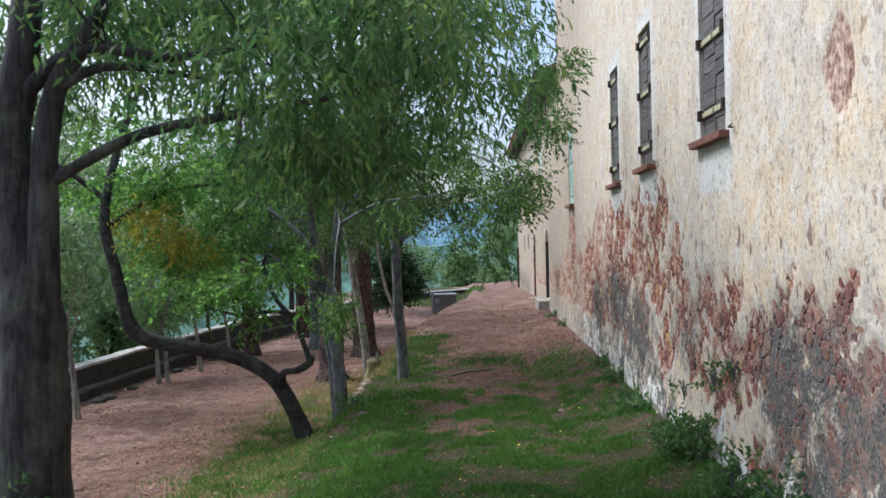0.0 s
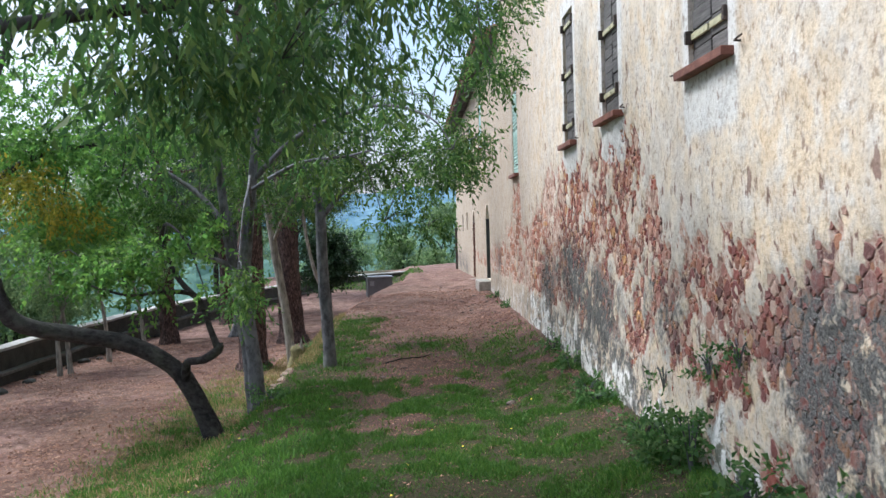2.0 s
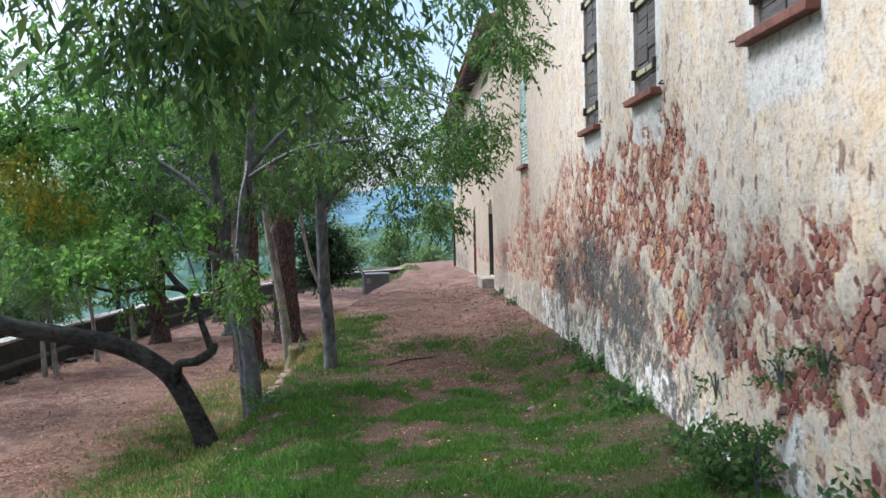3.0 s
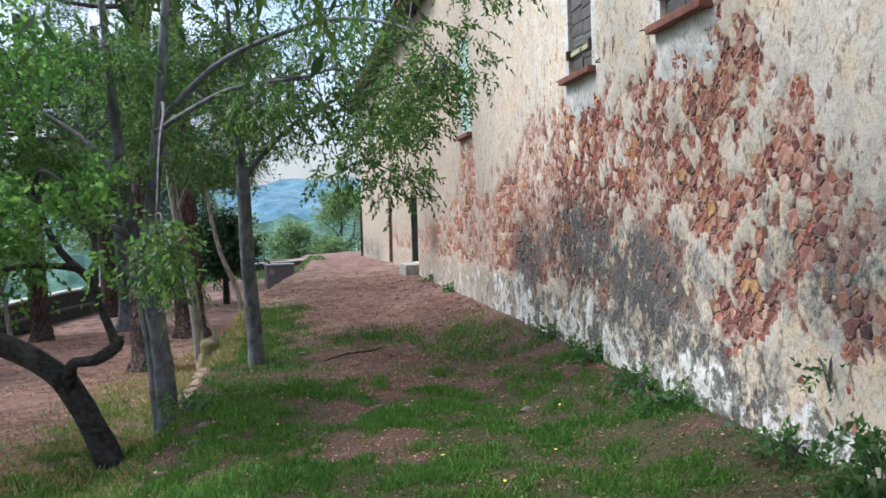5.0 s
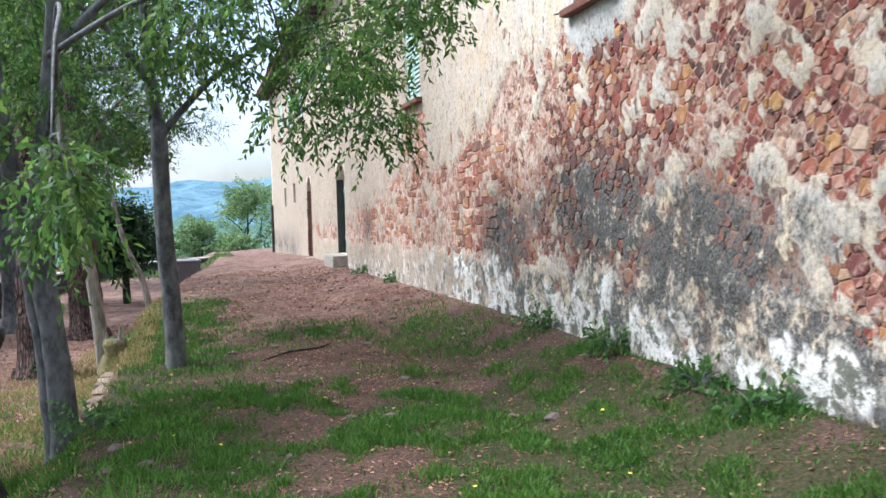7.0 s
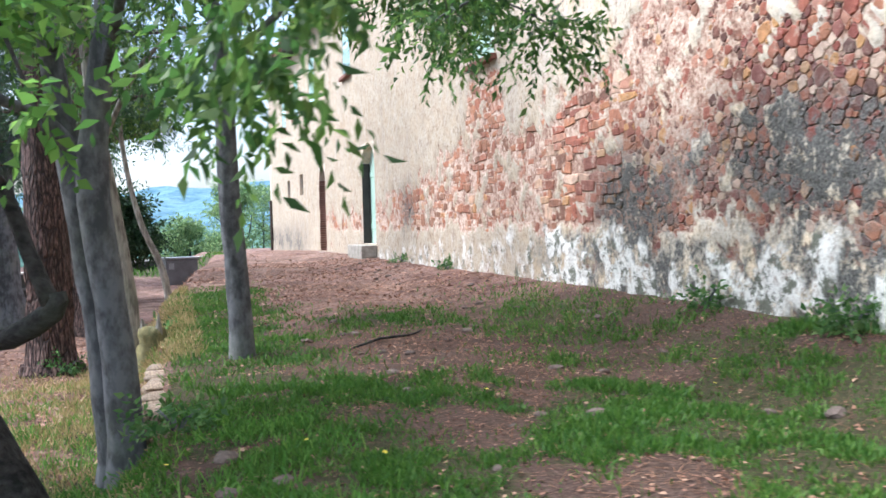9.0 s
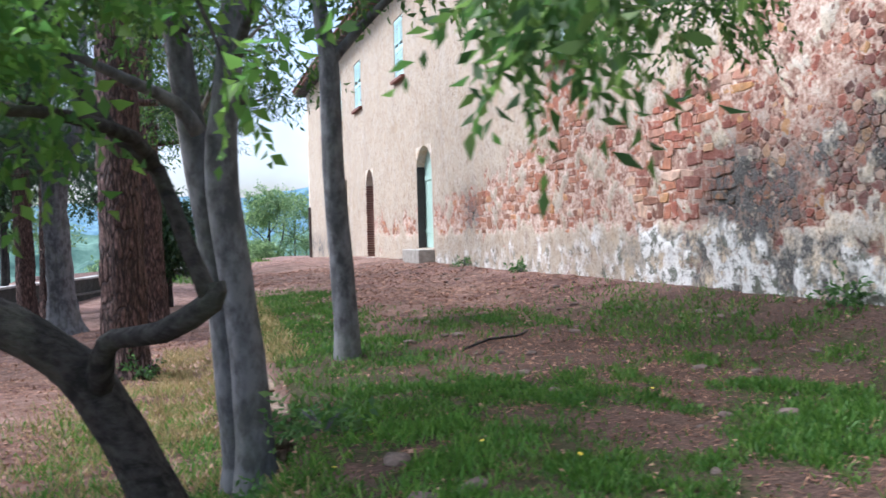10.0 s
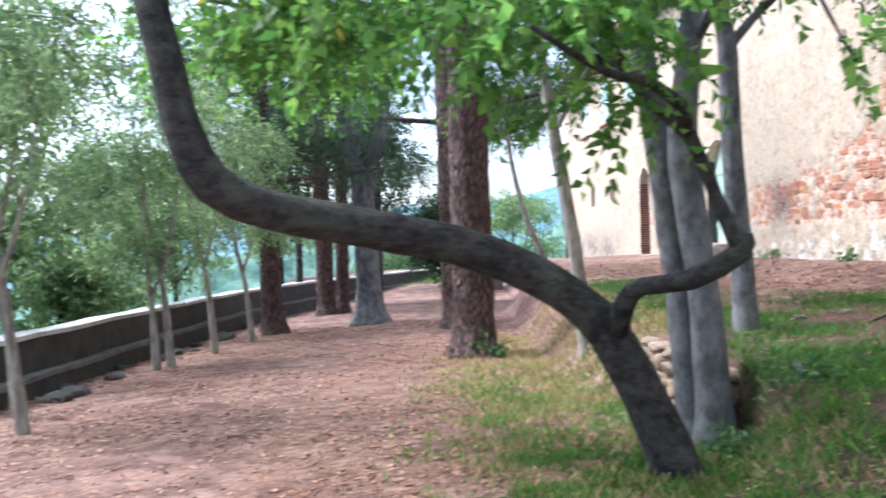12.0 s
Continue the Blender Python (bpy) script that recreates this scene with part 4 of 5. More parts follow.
def hills(name, dist, az0, az1, low, heights, material, label, rough):
    """A far slope: rows from its foot up to its ridge along an arc."""
    n, m = 160, 26
    vs, fs = [], []
    for i in range(n):
        az = radians(az0 + (az1 - az0) * i / (n - 1))
        ridge = float(np.interp(i / (n - 1), np.linspace(0, 1, len(heights)), heights))
        for j in range(m):
            t = j / (m - 1)
            d = dist * (1 + 0.5 * t)
            x, y = d * math.sin(az), d * math.cos(az)
            h = low + (ridge - low) * t ** 0.8
            h += rough * (noise.noise((x * 6 / dist, y * 6 / dist, 0.3)) * 1.5 + noise.noise((x * 28 / dist, y * 28 / dist, 1.3)) * 0.5) * min(1, t * 2)
            h += rough * 0.16 * noise.noise((x * 150 / dist, y * 150 / dist, 2.3))
            vs.append((x, y, h))
    fs = [(i * m + j, (i + 1) * m + j, (i + 1) * m + j + 1, i * m + j + 1) for i in range(n - 1) for j in range(m - 1)]
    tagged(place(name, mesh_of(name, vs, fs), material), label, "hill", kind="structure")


# The bluish tint and emission of both slopes are painted air haze.
hills("backdrop_wooded_slope", 260, -100, 40, -50, [10, 16, 4, -6, -8, -6, 3, 9, 10, 10], haze_glow_hill("hazed_wooded_slope", (0.03, 0.075, 0.06), (0.11, 0.20, 0.15), 0.09, 0.12), "wooded green hillside across the valley with painted bluish haze", 9)
hills("backdrop_ridge", 1400, -110, 45, -90, [90, 60, 100, 70, 50, 46, 40, 62, 110, 150, 120, 160], haze_glow_hill("haze_blue_ridge", (0.04, 0.105, 0.15), (0.12, 0.21, 0.26), 0.03, 0.2), "mountain ridge with blue haze painted into its colour", 26)


# ---- trees ----
def tree(name, label, trunks, limbs, clusters, bark, leaves, seed, leaf=0.1, droop=0.4, per=11, reach=0.42, slim=0.36, flutes=0, needles=False):
    """trunks and limbs: (points, radii). clusters: (centre, radii, twigs)."""
    rng = np.random.default_rng(seed)
    x, y, _ = trunks[0][0][0]
    ob = tagged(new(name), label, "tree")
    ob.location = (x, y, trunks[0][0][0][2])
    for pts, rad in trunks:
        under(part("trunk", tube(pts, rad, 16, 0.07, flutes=flutes), bark, smooth=True), ob)
    for pts, rad in limbs:
        under(part("limb", tube(pts, rad, 8, 0.07), bark, smooth=True), ob)
    # thin twigs that carry the clusters
    bm = bmesh.new()
    tips = [Vector(p) for q in (limbs or trunks) for p in q[0][1:]]
    for c, r, n in clusters:
        c = Vector(c)
        root = min(tips, key=lambda p: (p - c).length)
        bow = (c - root).length
        lead = (root + c) / 2 + Vector((0, 0, 0.12 * bow)) + Vector(rng.normal(size=3)) * 0.1 * bow
        tube([root, lead, c], [0.013, 0.009, 0.006], 5, 0.05, bm, 0.25)
        tips.append(c)
        for k in range(3):
            end = c + Vector(rng.normal(size=3)) * 0.45 * Vector(r).length * 0.5
            mid = (c + end) / 2 + Vector((0, 0, 0.05)) + Vector(rng.normal(size=3)) * 0.05
            tube([c, mid, end], [0.006, 0.005, 0.003], 4, 0.05, bm, 0.3)
    if clusters:
        under(part("branchwork", bm, bark, None, "", "stuff", True), ob)
        v = sprays(clusters, rng, leaf, slim, droop, per, reach)
        under(place("crown", quads_mesh("crown", v), leaves), ob)
    return ob


def blobs(rng, lo, hi, n, size, twigs, flat=0.6):
    """n clusters strewn through a block."""
    out = []
    for _ in range(n):
        c = [rng.uniform(a, b) for a, b in zip(lo, hi)]
        s = size * rng.uniform(0.7, 1.35)
        out.append((c, (s, s, s * flat), int(twigs * rng.uniform(0.7, 1.3))))
    return out


R = random.Random(5)

# the large tree that hangs over the lawn's upper end
tree("large_spreading_tree", "large dark-barked spreading tree with long drooping foliage over the lawn",
     [([(-4.05, 8.3, -1.5), (-4.0, 8.3, -0.4), (-3.97, 8.3, 1.0), (-4.12, 8.35, 1.7), (-4.18, 8.4, 2.6), (-4.06, 8.4, 3.4), (-3.9, 8.5, 5.2)], [0.42, 0.32, 0.28, 0.19, 0.17, 0.16, 0.09]),
      ([(-3.95, 8.3, 0.6), (-3.86, 8.28, 1.5), (-3.84, 8.3, 2.3), (-3.72, 8.3, 3.05), (-3.4, 8.35, 3.6), (-3.0, 8.5, 4.6)], [0.2, 0.15, 0.12, 0.1, 0.08, 0.05])],
     [([(-3.84, 8.3, 2.2), (-3.4, 8.32, 2.45), (-2.95, 8.35, 2.65), (-2.3, 8.5, 2.8), (-1.4, 8.9, 3.0), (-0.5, 9.4, 3.3)], [0.06, 0.055, 0.05, 0.045, 0.035, 0.02]),
      ([(-4.05, 8.35, 3.0), (-3.7, 8.3, 3.3), (-3.24, 8.3, 3.42), (-2.8, 8.4, 3.33), (-2.0, 8.8, 3.5)], [0.08, 0.07, 0.055, 0.045, 0.02]),
      ([(-3.74, 8.3, 3.0), (-3.45, 8.3, 3.2), (-3.1, 8.4, 3.26), (-2.5, 8.8, 3.2)], [0.05, 0.045, 0.035, 0.015]),
      ([(-4.15, 8.4, 2.2), (-4.5, 8.5, 2.8), (-5.2, 8.9, 3.6), (-6.2, 9.6, 4.2)], [0.09, 0.08, 0.06, 0.03]),
      ([(-3.95, 8.5, 4.6), (-2.6, 9.6, 5.4), (-1.0, 11.0, 5.6), (0.4, 12.4, 5.2)], [0.08, 0.07, 0.05, 0.02])],
     blobs(R, (-3.6, 7.6, 3.0), (-0.2, 11.5, 4.6), 24, 0.75, 46) + blobs(R, (-6.5, 8.0, 3.4), (-3.6, 12.0, 5.4), 14, 0.9, 46) + blobs(R, (-2.2, 9.6, 2.6), (-0.5, 11.5, 3.3), 5, 0.45, 40)
     + blobs(R, (-1.5, 10.5, 4.5), (0.4, 13.2, 6.0), 8, 0.8, 46),
     M_BARK_DARK, M_LEAF_HANG, 21, 0.135, 0.95, 12, 0.55, 0.27)

# the bent tree
tree("bent_tree", "dark leaning tree whose trunk bows low over the ground",
     [([(-3.0, 16.5, -2.0), (-3.08, 16.5, -1.75), (-3.24, 16.5, -1.32), (-3.42, 16.5, -0.97), (-3.56, 16.5, -0.75), (-3.8, 16.5, -0.56), (-4.12, 16.5, -0.37), (-4.47, 16.5, -0.25), (-5.2, 16.4, -0.09),
        (-5.6, 16.3, 0.0), (-5.93, 16.2, 0.16), (-6.07, 16.15, 0.45), (-6.14, 16.15, 0.75), (-6.26, 16.15, 1.3), (-6.45, 16.2, 2.2), (-6.3, 16.5, 3.4), (-6.0, 16.9, 4.6)],
       [0.21, 0.165, 0.145, 0.135, 0.14, 0.13, 0.13, 0.13, 0.125, 0.13, 0.13, 0.115, 0.11, 0.105, 0.09, 0.07, 0.04])],
     [([(-3.46, 16.45, -0.86), (-3.42, 16.3, -0.64), (-3.34, 16.2, -0.54), (-3.1, 16.0, -0.5), (-2.84, 15.86, -0.34), (-2.82, 15.85, -0.24)], [0.085, 0.07, 0.06, 0.06, 0.065, 0.05]),
      ([(-2.84, 15.86, -0.34), (-2.97, 15.9, 0.0), (-3.09, 15.95, 0.35), (-3.3, 16.0, 0.55), (-3.5, 16.0, 0.85), (-3.65, 16.0, 1.4)], [0.055, 0.042, 0.045, 0.045, 0.035, 0.02]),
      ([(-3.12, 15.93, 0.38), (-3.2, 15.76, 0.5), (-3.5, 15.3, 0.56), (-3.8, 14.9, 0.54), (-4.2, 14.6, 0.7)], [0.045, 0.04, 0.03, 0.022, 0.012]),
      ([(-3.65, 16.0, 1.3), (-3.4, 15.4, 1.5), (-3.0, 14.9, 1.2), (-2.72, 14.66, 0.52)], [0.03, 0.022, 0.014, 0.006]),
      ([(-6.4, 16.2, 2.0), (-5.6, 16.6, 2.6), (-4.6, 17.0, 2.8)], [0.06, 0.045, 0.02]),
      ([(-6.45, 16.3, 2.5), (-7.2, 16.2, 3.1), (-8.0, 16.4, 3.4)], [0.06, 0.04, 0.02])],
     blobs(R, (-6.4, 15.6, 1.5), (-3.6, 17.6, 4.2), 16, 0.6, 42) + blobs(R, (-8.0, 16.2, 2.6), (-6.4, 18.5, 4.6), 6, 0.6, 45) + blobs(R, (-6.6, 17.6, 0.8), (-4.2, 19.4, 1.9), 7, 0.45, 42)
     + [((-3.64, 15.4, 0.62), (0.3, 0.3, 0.16), 26), ((-3.9, 14.9, 0.9), (0.4, 0.3, 0.22), 36), ((-3.4, 15.1, 1.2), (0.4, 0.3, 0.18), 34), ((-3.0, 15.1, 1.3), (0.35, 0.3, 0.16), 28),
        ((-4.4, 15.2, 0.95), (0.45, 0.35, 0.3), 40), ((-5.0, 15.5, 1.1), (0.5, 0.4, 0.3), 40), ((-2.74, 14.68, 0.6), (0.1, 0.08, 0.04), 5)], M_BARK_BENT, M_LEAF_BROAD, 22, 0.088, 0.35, 13, 0.42, 0.58)

place("turning_spray", quads_mesh("turning_spray", sprays([((-5.35, 15.95, 2.05), (0.5, 0.4, 0.35), 60), ((-4.9, 16.1, 1.75), (0.3, 0.3, 0.28), 30), ((-5.9, 16.4, 2.3), (0.5, 0.4, 0.3), 40)],
      np.random.default_rng(9), 0.09, 0.4, 0.6)), M_LEAF_GOLD, bpy.data.objects["bent_tree"], "yellowing autumn leaves").matrix_parent_inverse = bpy.data.objects["bent_tree"].matrix_basis.inverted()

# the twin-stemmed tree at the lawn's edge
tree("twin_stemmed_tree", "smooth grey tree forking into two stems at the lawn edge",
     [([(-2.63, 17.58, -1.98), (-2.63, 17.58, -1.6), (-2.68, 17.58, -0.8), (-2.76, 17.57, -0.1), (-2.83, 17.55, 0.4), (-2.92, 17.55, 0.9), (-3.0, 17.45, 1.6), (-3.1, 17.4, 3.0), (-3.2, 17.5, 4.2)],
       [0.2, 0.145, 0.13, 0.125, 0.12, 0.09, 0.075, 0.05, 0.03]),
      ([(-2.54, 17.36, -1.95), (-2.54, 17.36, -1.55), (-2.58, 17.36, -0.8), (-2.66, 17.36, -0.1), (-2.72, 17.37, 0.5), (-2.64, 17.36, 1.2), (-2.5, 17.45, 2.6), (-2.35, 17.5, 4.4)], [0.2, 0.14, 0.12, 0.115, 0.115, 0.09, 0.07, 0.03])],
     [([(-2.86, 17.3, 0.7), (-3.0, 17.2, 0.88), (-3.25, 17.0, 0.98), (-3.8, 16.7, 1.2)], [0.06, 0.05, 0.04, 0.02]),
      ([(-2.6, 17.36, 1.2), (-2.42, 16.6, 1.75), (-2.32, 15.9, 1.9), (-2.2, 15.2, 2.12), (-2.1, 14.5, 1.95), (-2.04, 13.7, 1.6), (-2.0, 13.1, 1.0)], [0.045, 0.03, 0.024, 0.018, 0.014, 0.01, 0.005]),
      ([(-2.4, 16.2, 1.95), (-1.6, 15.6, 2.3), (-0.8, 15.0, 2.35), (-0.5, 14.8, 2.4), (-0.2, 14.8, 2.3)], [0.03, 0.024, 0.018, 0.012, 0.006]),
      ([(-2.93, 17.3, 1.4), (-3.5, 17.9, 2.0), (-4.4, 18.2, 2.6)], [0.06, 0.045, 0.02]),
      ([(-2.52, 17.42, 2.2), (-1.7, 17.2, 2.9), (-0.5, 16.4, 3.2), (0.3, 15.4, 2.9), (0.6, 14.9, 2.4)], [0.05, 0.035, 0.025, 0.016, 0.008])],
     blobs(R, (-4.6, 16.6, 1.8), (-2.6, 18.6, 3.4), 9, 0.55, 50) + blobs(R, (-3.6, 16.0, 1.5), (-2.2, 17.0, 2.0), 4, 0.4, 40)
     + [((-0.4, 16.2, 1.45), (0.32, 0.3, 0.2), 40), ((0.25, 16.0, 1.38), (0.35, 0.35, 0.25), 50), ((-0.1, 16.1, 1.95), (0.5, 0.4, 0.3), 44),
        ((-2.0, 13.2, 0.68), (0.18, 0.34, 0.15), 44), ((-1.92, 12.8, 0.86), (0.18, 0.3, 0.14), 30), ((-1.2, 14.6, 2.2), (0.35, 0.35, 0.2), 16),
        ((0.3, 14.85, 2.2), (0.42, 0.4, 0.4), 38), ((0.75, 14.9, 2.6), (0.36, 0.4, 0.35), 30), ((0.1, 15.0, 2.7), (0.8, 0.6, 0.4), 40)]
     + blobs(R, (-0.8, 15.6, 3.0), (1.4, 17.0, 4.2), 5, 0.5, 40) + blobs(R, (0.6, 13.4, 3.2), (1.7, 15.4, 5.2), 7, 0.5, 46),
     M_BARK, M_LEAF_MAPLE, 23, 0.075, 0.6, 12, 0.3, 0.38)

# the slim trees behind it
tree("slim_pale_tree", "slim pale-barked leaning tree beside the low stone bank",
     [([(-2.56, 22.1, -2.1), (-2.58, 22.1, -1.8), (-2.7, 22.1, -0.4), (-2.93, 22.1, 1.15), (-3.1, 22.2, 2.6), (-3.1, 22.4, 4.2)], [0.15, 0.11, 0.09, 0.08, 0.06, 0.02])],
     [([(-2.93, 22.1, 1.1), (-2.5, 21.6, 1.9), (-2.0, 21.2, 2.4)], [0.04, 0.03, 0.012])],
     blobs(R, (-4.0, 21.0, 2.0), (-1.8, 23.2, 4.6), 11, 0.65, 55), M_BARK_PALE, M_LEAF, 24, 0.10, 0.45)
tree("lawn_edge_tree", "slender grey forked tree growing from the grass strip",
     [([(-1.55, 19.4, -1.35), (-1.56, 19.4, -1.05), (-1.58, 19.4, -0.5), (-1.64, 19.4, 0.6), (-1.66, 19.42, 1.6), (-1.74, 19.45, 2.3), (-1.8, 19.5, 4.0)], [0.17, 0.125, 0.11, 0.10, 0.095, 0.07, 0.03])],
     [([(-1.66, 19.4, 1.55), (-1.4, 19.35, 1.85), (-0.9, 19.0, 2.3), (-0.2, 18.4, 2.6), (0.6, 17.8, 2.7), (1.1, 17.5, 2.8)], [0.055, 0.045, 0.03, 0.02, 0.014, 0.008]),
      ([(-1.75, 19.45, 2.4), (-1.2, 20.2, 3.0), (-0.3, 20.9, 3.5)], [0.05, 0.035, 0.015]),
      ([(-1.74, 19.45, 2.2), (-2.2, 19.2, 2.8), (-2.8, 18.8, 3.2)], [0.05, 0.035, 0.015])],
     blobs(R, (-1.4, 17.6, 2.3), (0.9, 20.6, 3.6), 7, 0.55, 55) + blobs(R, (-3.0, 18.6, 2.8), (-0.6, 20.6, 4.6), 8, 0.65, 55)
     + [((1.0, 17.5, 2.8), (0.4, 0.4, 0.3), 40), ((0.4, 17.6, 2.8), (0.6, 0.5, 0.3), 44)], M_BARK, M_LEAF, 25, 0.105, 0.6)
tree("thin_leaning_tree", "thin leaning young tree by the bank",
     [([(-2.1, 27.5, -2.0), (-2.12, 27.5, -1.7), (-2.3, 27.5, -0.6), (-2.65, 27.5, 0.3), (-2.9, 27.6, 1.6), (-2.95, 27.7, 3.0)], [0.1, 0.075, 0.065, 0.05, 0.04, 0.015])],
     [], blobs(R, (-3.6, 26.6, 1.6), (-2.0, 28.4, 3.4), 6, 0.55, 70), M_BARK_PALE, M_LEAF, 26, 0.10, 0.4)


def pine(x, y, z, r, h, seed, lean=(0, 0), label="tall pine with furrowed red-brown plated bark", crown=True, bark=None):
    lx, ly = lean
    rr = random.Random(seed)
    pts = [(x, y, z - 0.2), (x, y, z + 0.16), (x + lx * 0.1, y + ly * 0.1, z + 0.6), (x + lx * 0.4, y + ly * 0.4, z + h * 0.4), (x + lx, y + ly, z + h)]
    limbs, cl = [], []
    for k in range(13):
        zz = z + h * rr.uniform(0.34, 0.9)
        a = rr.uniform(0, 2 * math.pi)
        ln = rr.uniform(1.4, 3.0)
        c, s = math.cos(a), math.sin(a)
        limbs.append(([(x + lx * 0.5, y, zz), (x + c * ln * 0.5, y + s * ln * 0.5, zz + 0.1), (x + c * ln, y + s * ln, zz + 0.35)], [0.06, 0.045, 0.015]))
        if crown:
            cl += [((x + c * ln * q, y + s * ln * q, zz + 0.3), (0.75, 0.75, 0.35), 80) for q in (0.6, 1.0)]
    return tree("pine_tree", label, [(pts, [r * 1.75, r * 1.3, r * 1.02, r * 0.9, r * 0.45])], limbs, cl, bark or M_BARK_PINE, M_NEEDLE, seed, 0.15, 0.15, 14, 0.34, 0.09, 9)


pine(-3.83, 24.5, -1.9, 0.29, 11, 31)
pine(-3.7, 30.6, -1.95, 0.33, 11, 32, (-0.25, 0), "tall dark pine with a flared red-brown base")
pine(-8.0, 33.0, -2.2, 0.23, 9, 33, (-0.3, 0), "dark straight pine beside the boundary wall")
pine(-7.35, 39.5, -2.2, 0.25, 10, 34, (-0.2, 0), "dark pine trunk beside the boundary wall")
pine(-6.9, 39.9, -2.2, 0.2, 10, 35, (0.2, 0), "dark pine trunk beside the boundary wall")
pine(-8.35, 34.6, -2.2, 0.19, 8, 36, (-0.2, 0.2), "dark pine trunk beside the boundary wall")
tree("forked_grey_tree", "pale grey forked tree with a flared ridged base",
     [([(-5.8, 34.3, -2.2), (-5.8, 34.3, -1.85), (-5.82, 34.3, -1.2), (-5.9, 34.3, 0.4), (-5.95, 34.3, 1.5), (-6.3, 34.3, 3.0), (-6.5, 34.4, 6.0)], [0.6, 0.42, 0.3, 0.27, 0.26, 0.18, 0.08]),
      ([(-5.9, 34.35, 0.9), (-5.7, 34.3, 1.8), (-5.3, 34.3, 3.2), (-5.1, 34.4, 6.0)], [0.22, 0.18, 0.14, 0.06])],
     [([(-6.3, 34.3, 3.0), (-7.4, 34.0, 4.0), (-8.5, 33.8, 4.4)], [0.1, 0.07, 0.03])],
     blobs(R, (-8.5, 32.5, 3.4), (-3.6, 36.0, 6.4), 18, 0.9, 80), M_BARK, M_NEEDLE, 37, 0.15, 0.2, 12, 0.4, 0.12, 5)


def sapling(x, y, z, h, seed):
    rr = random.Random(seed)
    lx = rr.uniform(-0.95, -0.15)
    top = [(x, y, z - 0.15), (x + lx * 0.2, y, z + h * 0.3), (x + lx * 0.6, y, z + h * 0.6), (x + lx, y, z + h)]
    fork = ([(x + lx * 0.3, y, z + h * 0.4), (x + lx * 0.3 + 0.25, y, z + h * 0.6), (x + lx * 0.3 + 0.45, y, z + h * 0.85)], [0.035, 0.025, 0.012])
    cl = blobs(rr, (x - 1.1, y - 1.0, z + h * 0.6), (x + 1.1, y + 1.0, z + h * 1.2), 10, 0.6, 50)
    tree("young_tree", "thin pale young tree beside the boundary wall", [(top, [0.085, 0.05, 0.04, 0.015])], [fork], cl, M_BARK_PALE, M_LEAF_FAR, seed, 0.10, 0.4)


for k, (x, y, h) in enumerate(((-8.8, 20.4, 3.9), (-8.75, 26.3, 4.2), (-8.95, 26.1, 3.0), (-8.5, 28.6, 4.2), (-8.2, 31.0, 3.8), (-9.6, 13.5, 4.0))):
    sapling(x, y, float(ground_z(x, y)), h, 60 + k)
sapling(-9.3, 21.5, -2.2, 5.4, 71)


def far_tree(x, y, z, h, r, seed, leaves, label, n=16, twigs=60, leaf=0.2):
    rr = random.Random(seed)
    cl = []
    for _ in range(n):
        a, q = rr.uniform(0, 6.28), rr.random() ** 0.6
        t = rr.uniform(0.0, 1.0)
        w = r * (1 - 0.55 * abs(t - 0.35) / 0.65)
        s = r * rr.uniform(0.3, 0.5)
        cl.append(((x + math.cos(a) * q * w, y + math.sin(a) * q * w, z + h * (0.38 + 0.6 * t)), (s, s, s * 0.65), twigs))
    limbs = [([(x, y, z + h * 0.35), (x + rr.uniform(-1, 1) * r * 0.5, y, z + h * 0.6), (x + rr.uniform(-1, 1) * r * 0.8, y, z + h * 0.75)], [0.07, 0.05, 0.02]) for _ in range(3)]
    tree("distant_tree", label, [([(x, y, z - 0.5), (x, y, z + h * 0.3), (x + 0.1, y, z + h * 0.8)], [0.16, 0.11, 0.04])], limbs, cl, M_BARK_DARK, leaves, seed, leaf, 0.3, 9, 0.6, 0.45)


def zg(x, y):
    return float(ground_z(x, y))


# beyond the boundary wall: the end of the terrace and the slope on the open side
for k, (x, y, top, r) in enumerate(((2.4, 76, 3.0, 2.6), (-0.8, 72, 0.6, 1.9), (1.2, 70, -0.4, 1.1), (-6, 74, 3.0, 2.8), (-12, 64, 4.5, 3.0), (-15, 52, 4.0, 3.0), (5, 84, 3.5, 3.0))):
    far_tree(x, y, zg(x, y), top - zg(x, y), r, 80 + k, M_LEAF_FAR, "leafy tree on the slope beyond the boundary wall", 15, 55)
for k, (x, y, top, r) in enumerate(((-15, 18, 3.2, 2.4), (-17, 24, 2.6, 2.6), (-14.5, 30, 2.0, 2.0), (-18, 34, 5.0, 3.0), (-15, 41, 3.4, 2.4), (-20, 44, 6.0, 3.2), (-13.8, 22, 0.4, 1.5), (-24, 28, 6, 3.4), (-14.2, 36, 0.3, 1.5), (-17, 10, 4, 2.8), (-13.6, 15, 6.0, 2.6), (-13.8, 26, 6.5, 2.8), (-14.6, 33, 7.5, 3.0))):
    far_tree(x, y, zg(x, y), top - zg(x, y), r, 100 + k, M_LEAF_FAR, "bright green tree on the slope below the boundary wall", 14, 60)
# dark evergreens at the end of the terrace
for k, (x, y, top, r) in enumerate(((-3.55, 41.5, 1.3, 0.9), (-6.0, 50.0, 6.0, 2.2), (-8.6, 43.5, 6.0, 2.0))):
    far_tree(x, y, zg(x, y), top - zg(x, y), r, 120 + k, M_NEEDLE, "dark evergreen tree near the end of the terrace", 18, 60, 0.17)


# ---- grass, litter, weeds ----
def strew(n, xa, xb, ya, yb, keep, rng):
    x, y = rng.uniform(xa, xb, n), rng.uniform(ya, yb, n)
    ok = rng.random(n) < keep(x, y)
    return x[ok], y[ok]


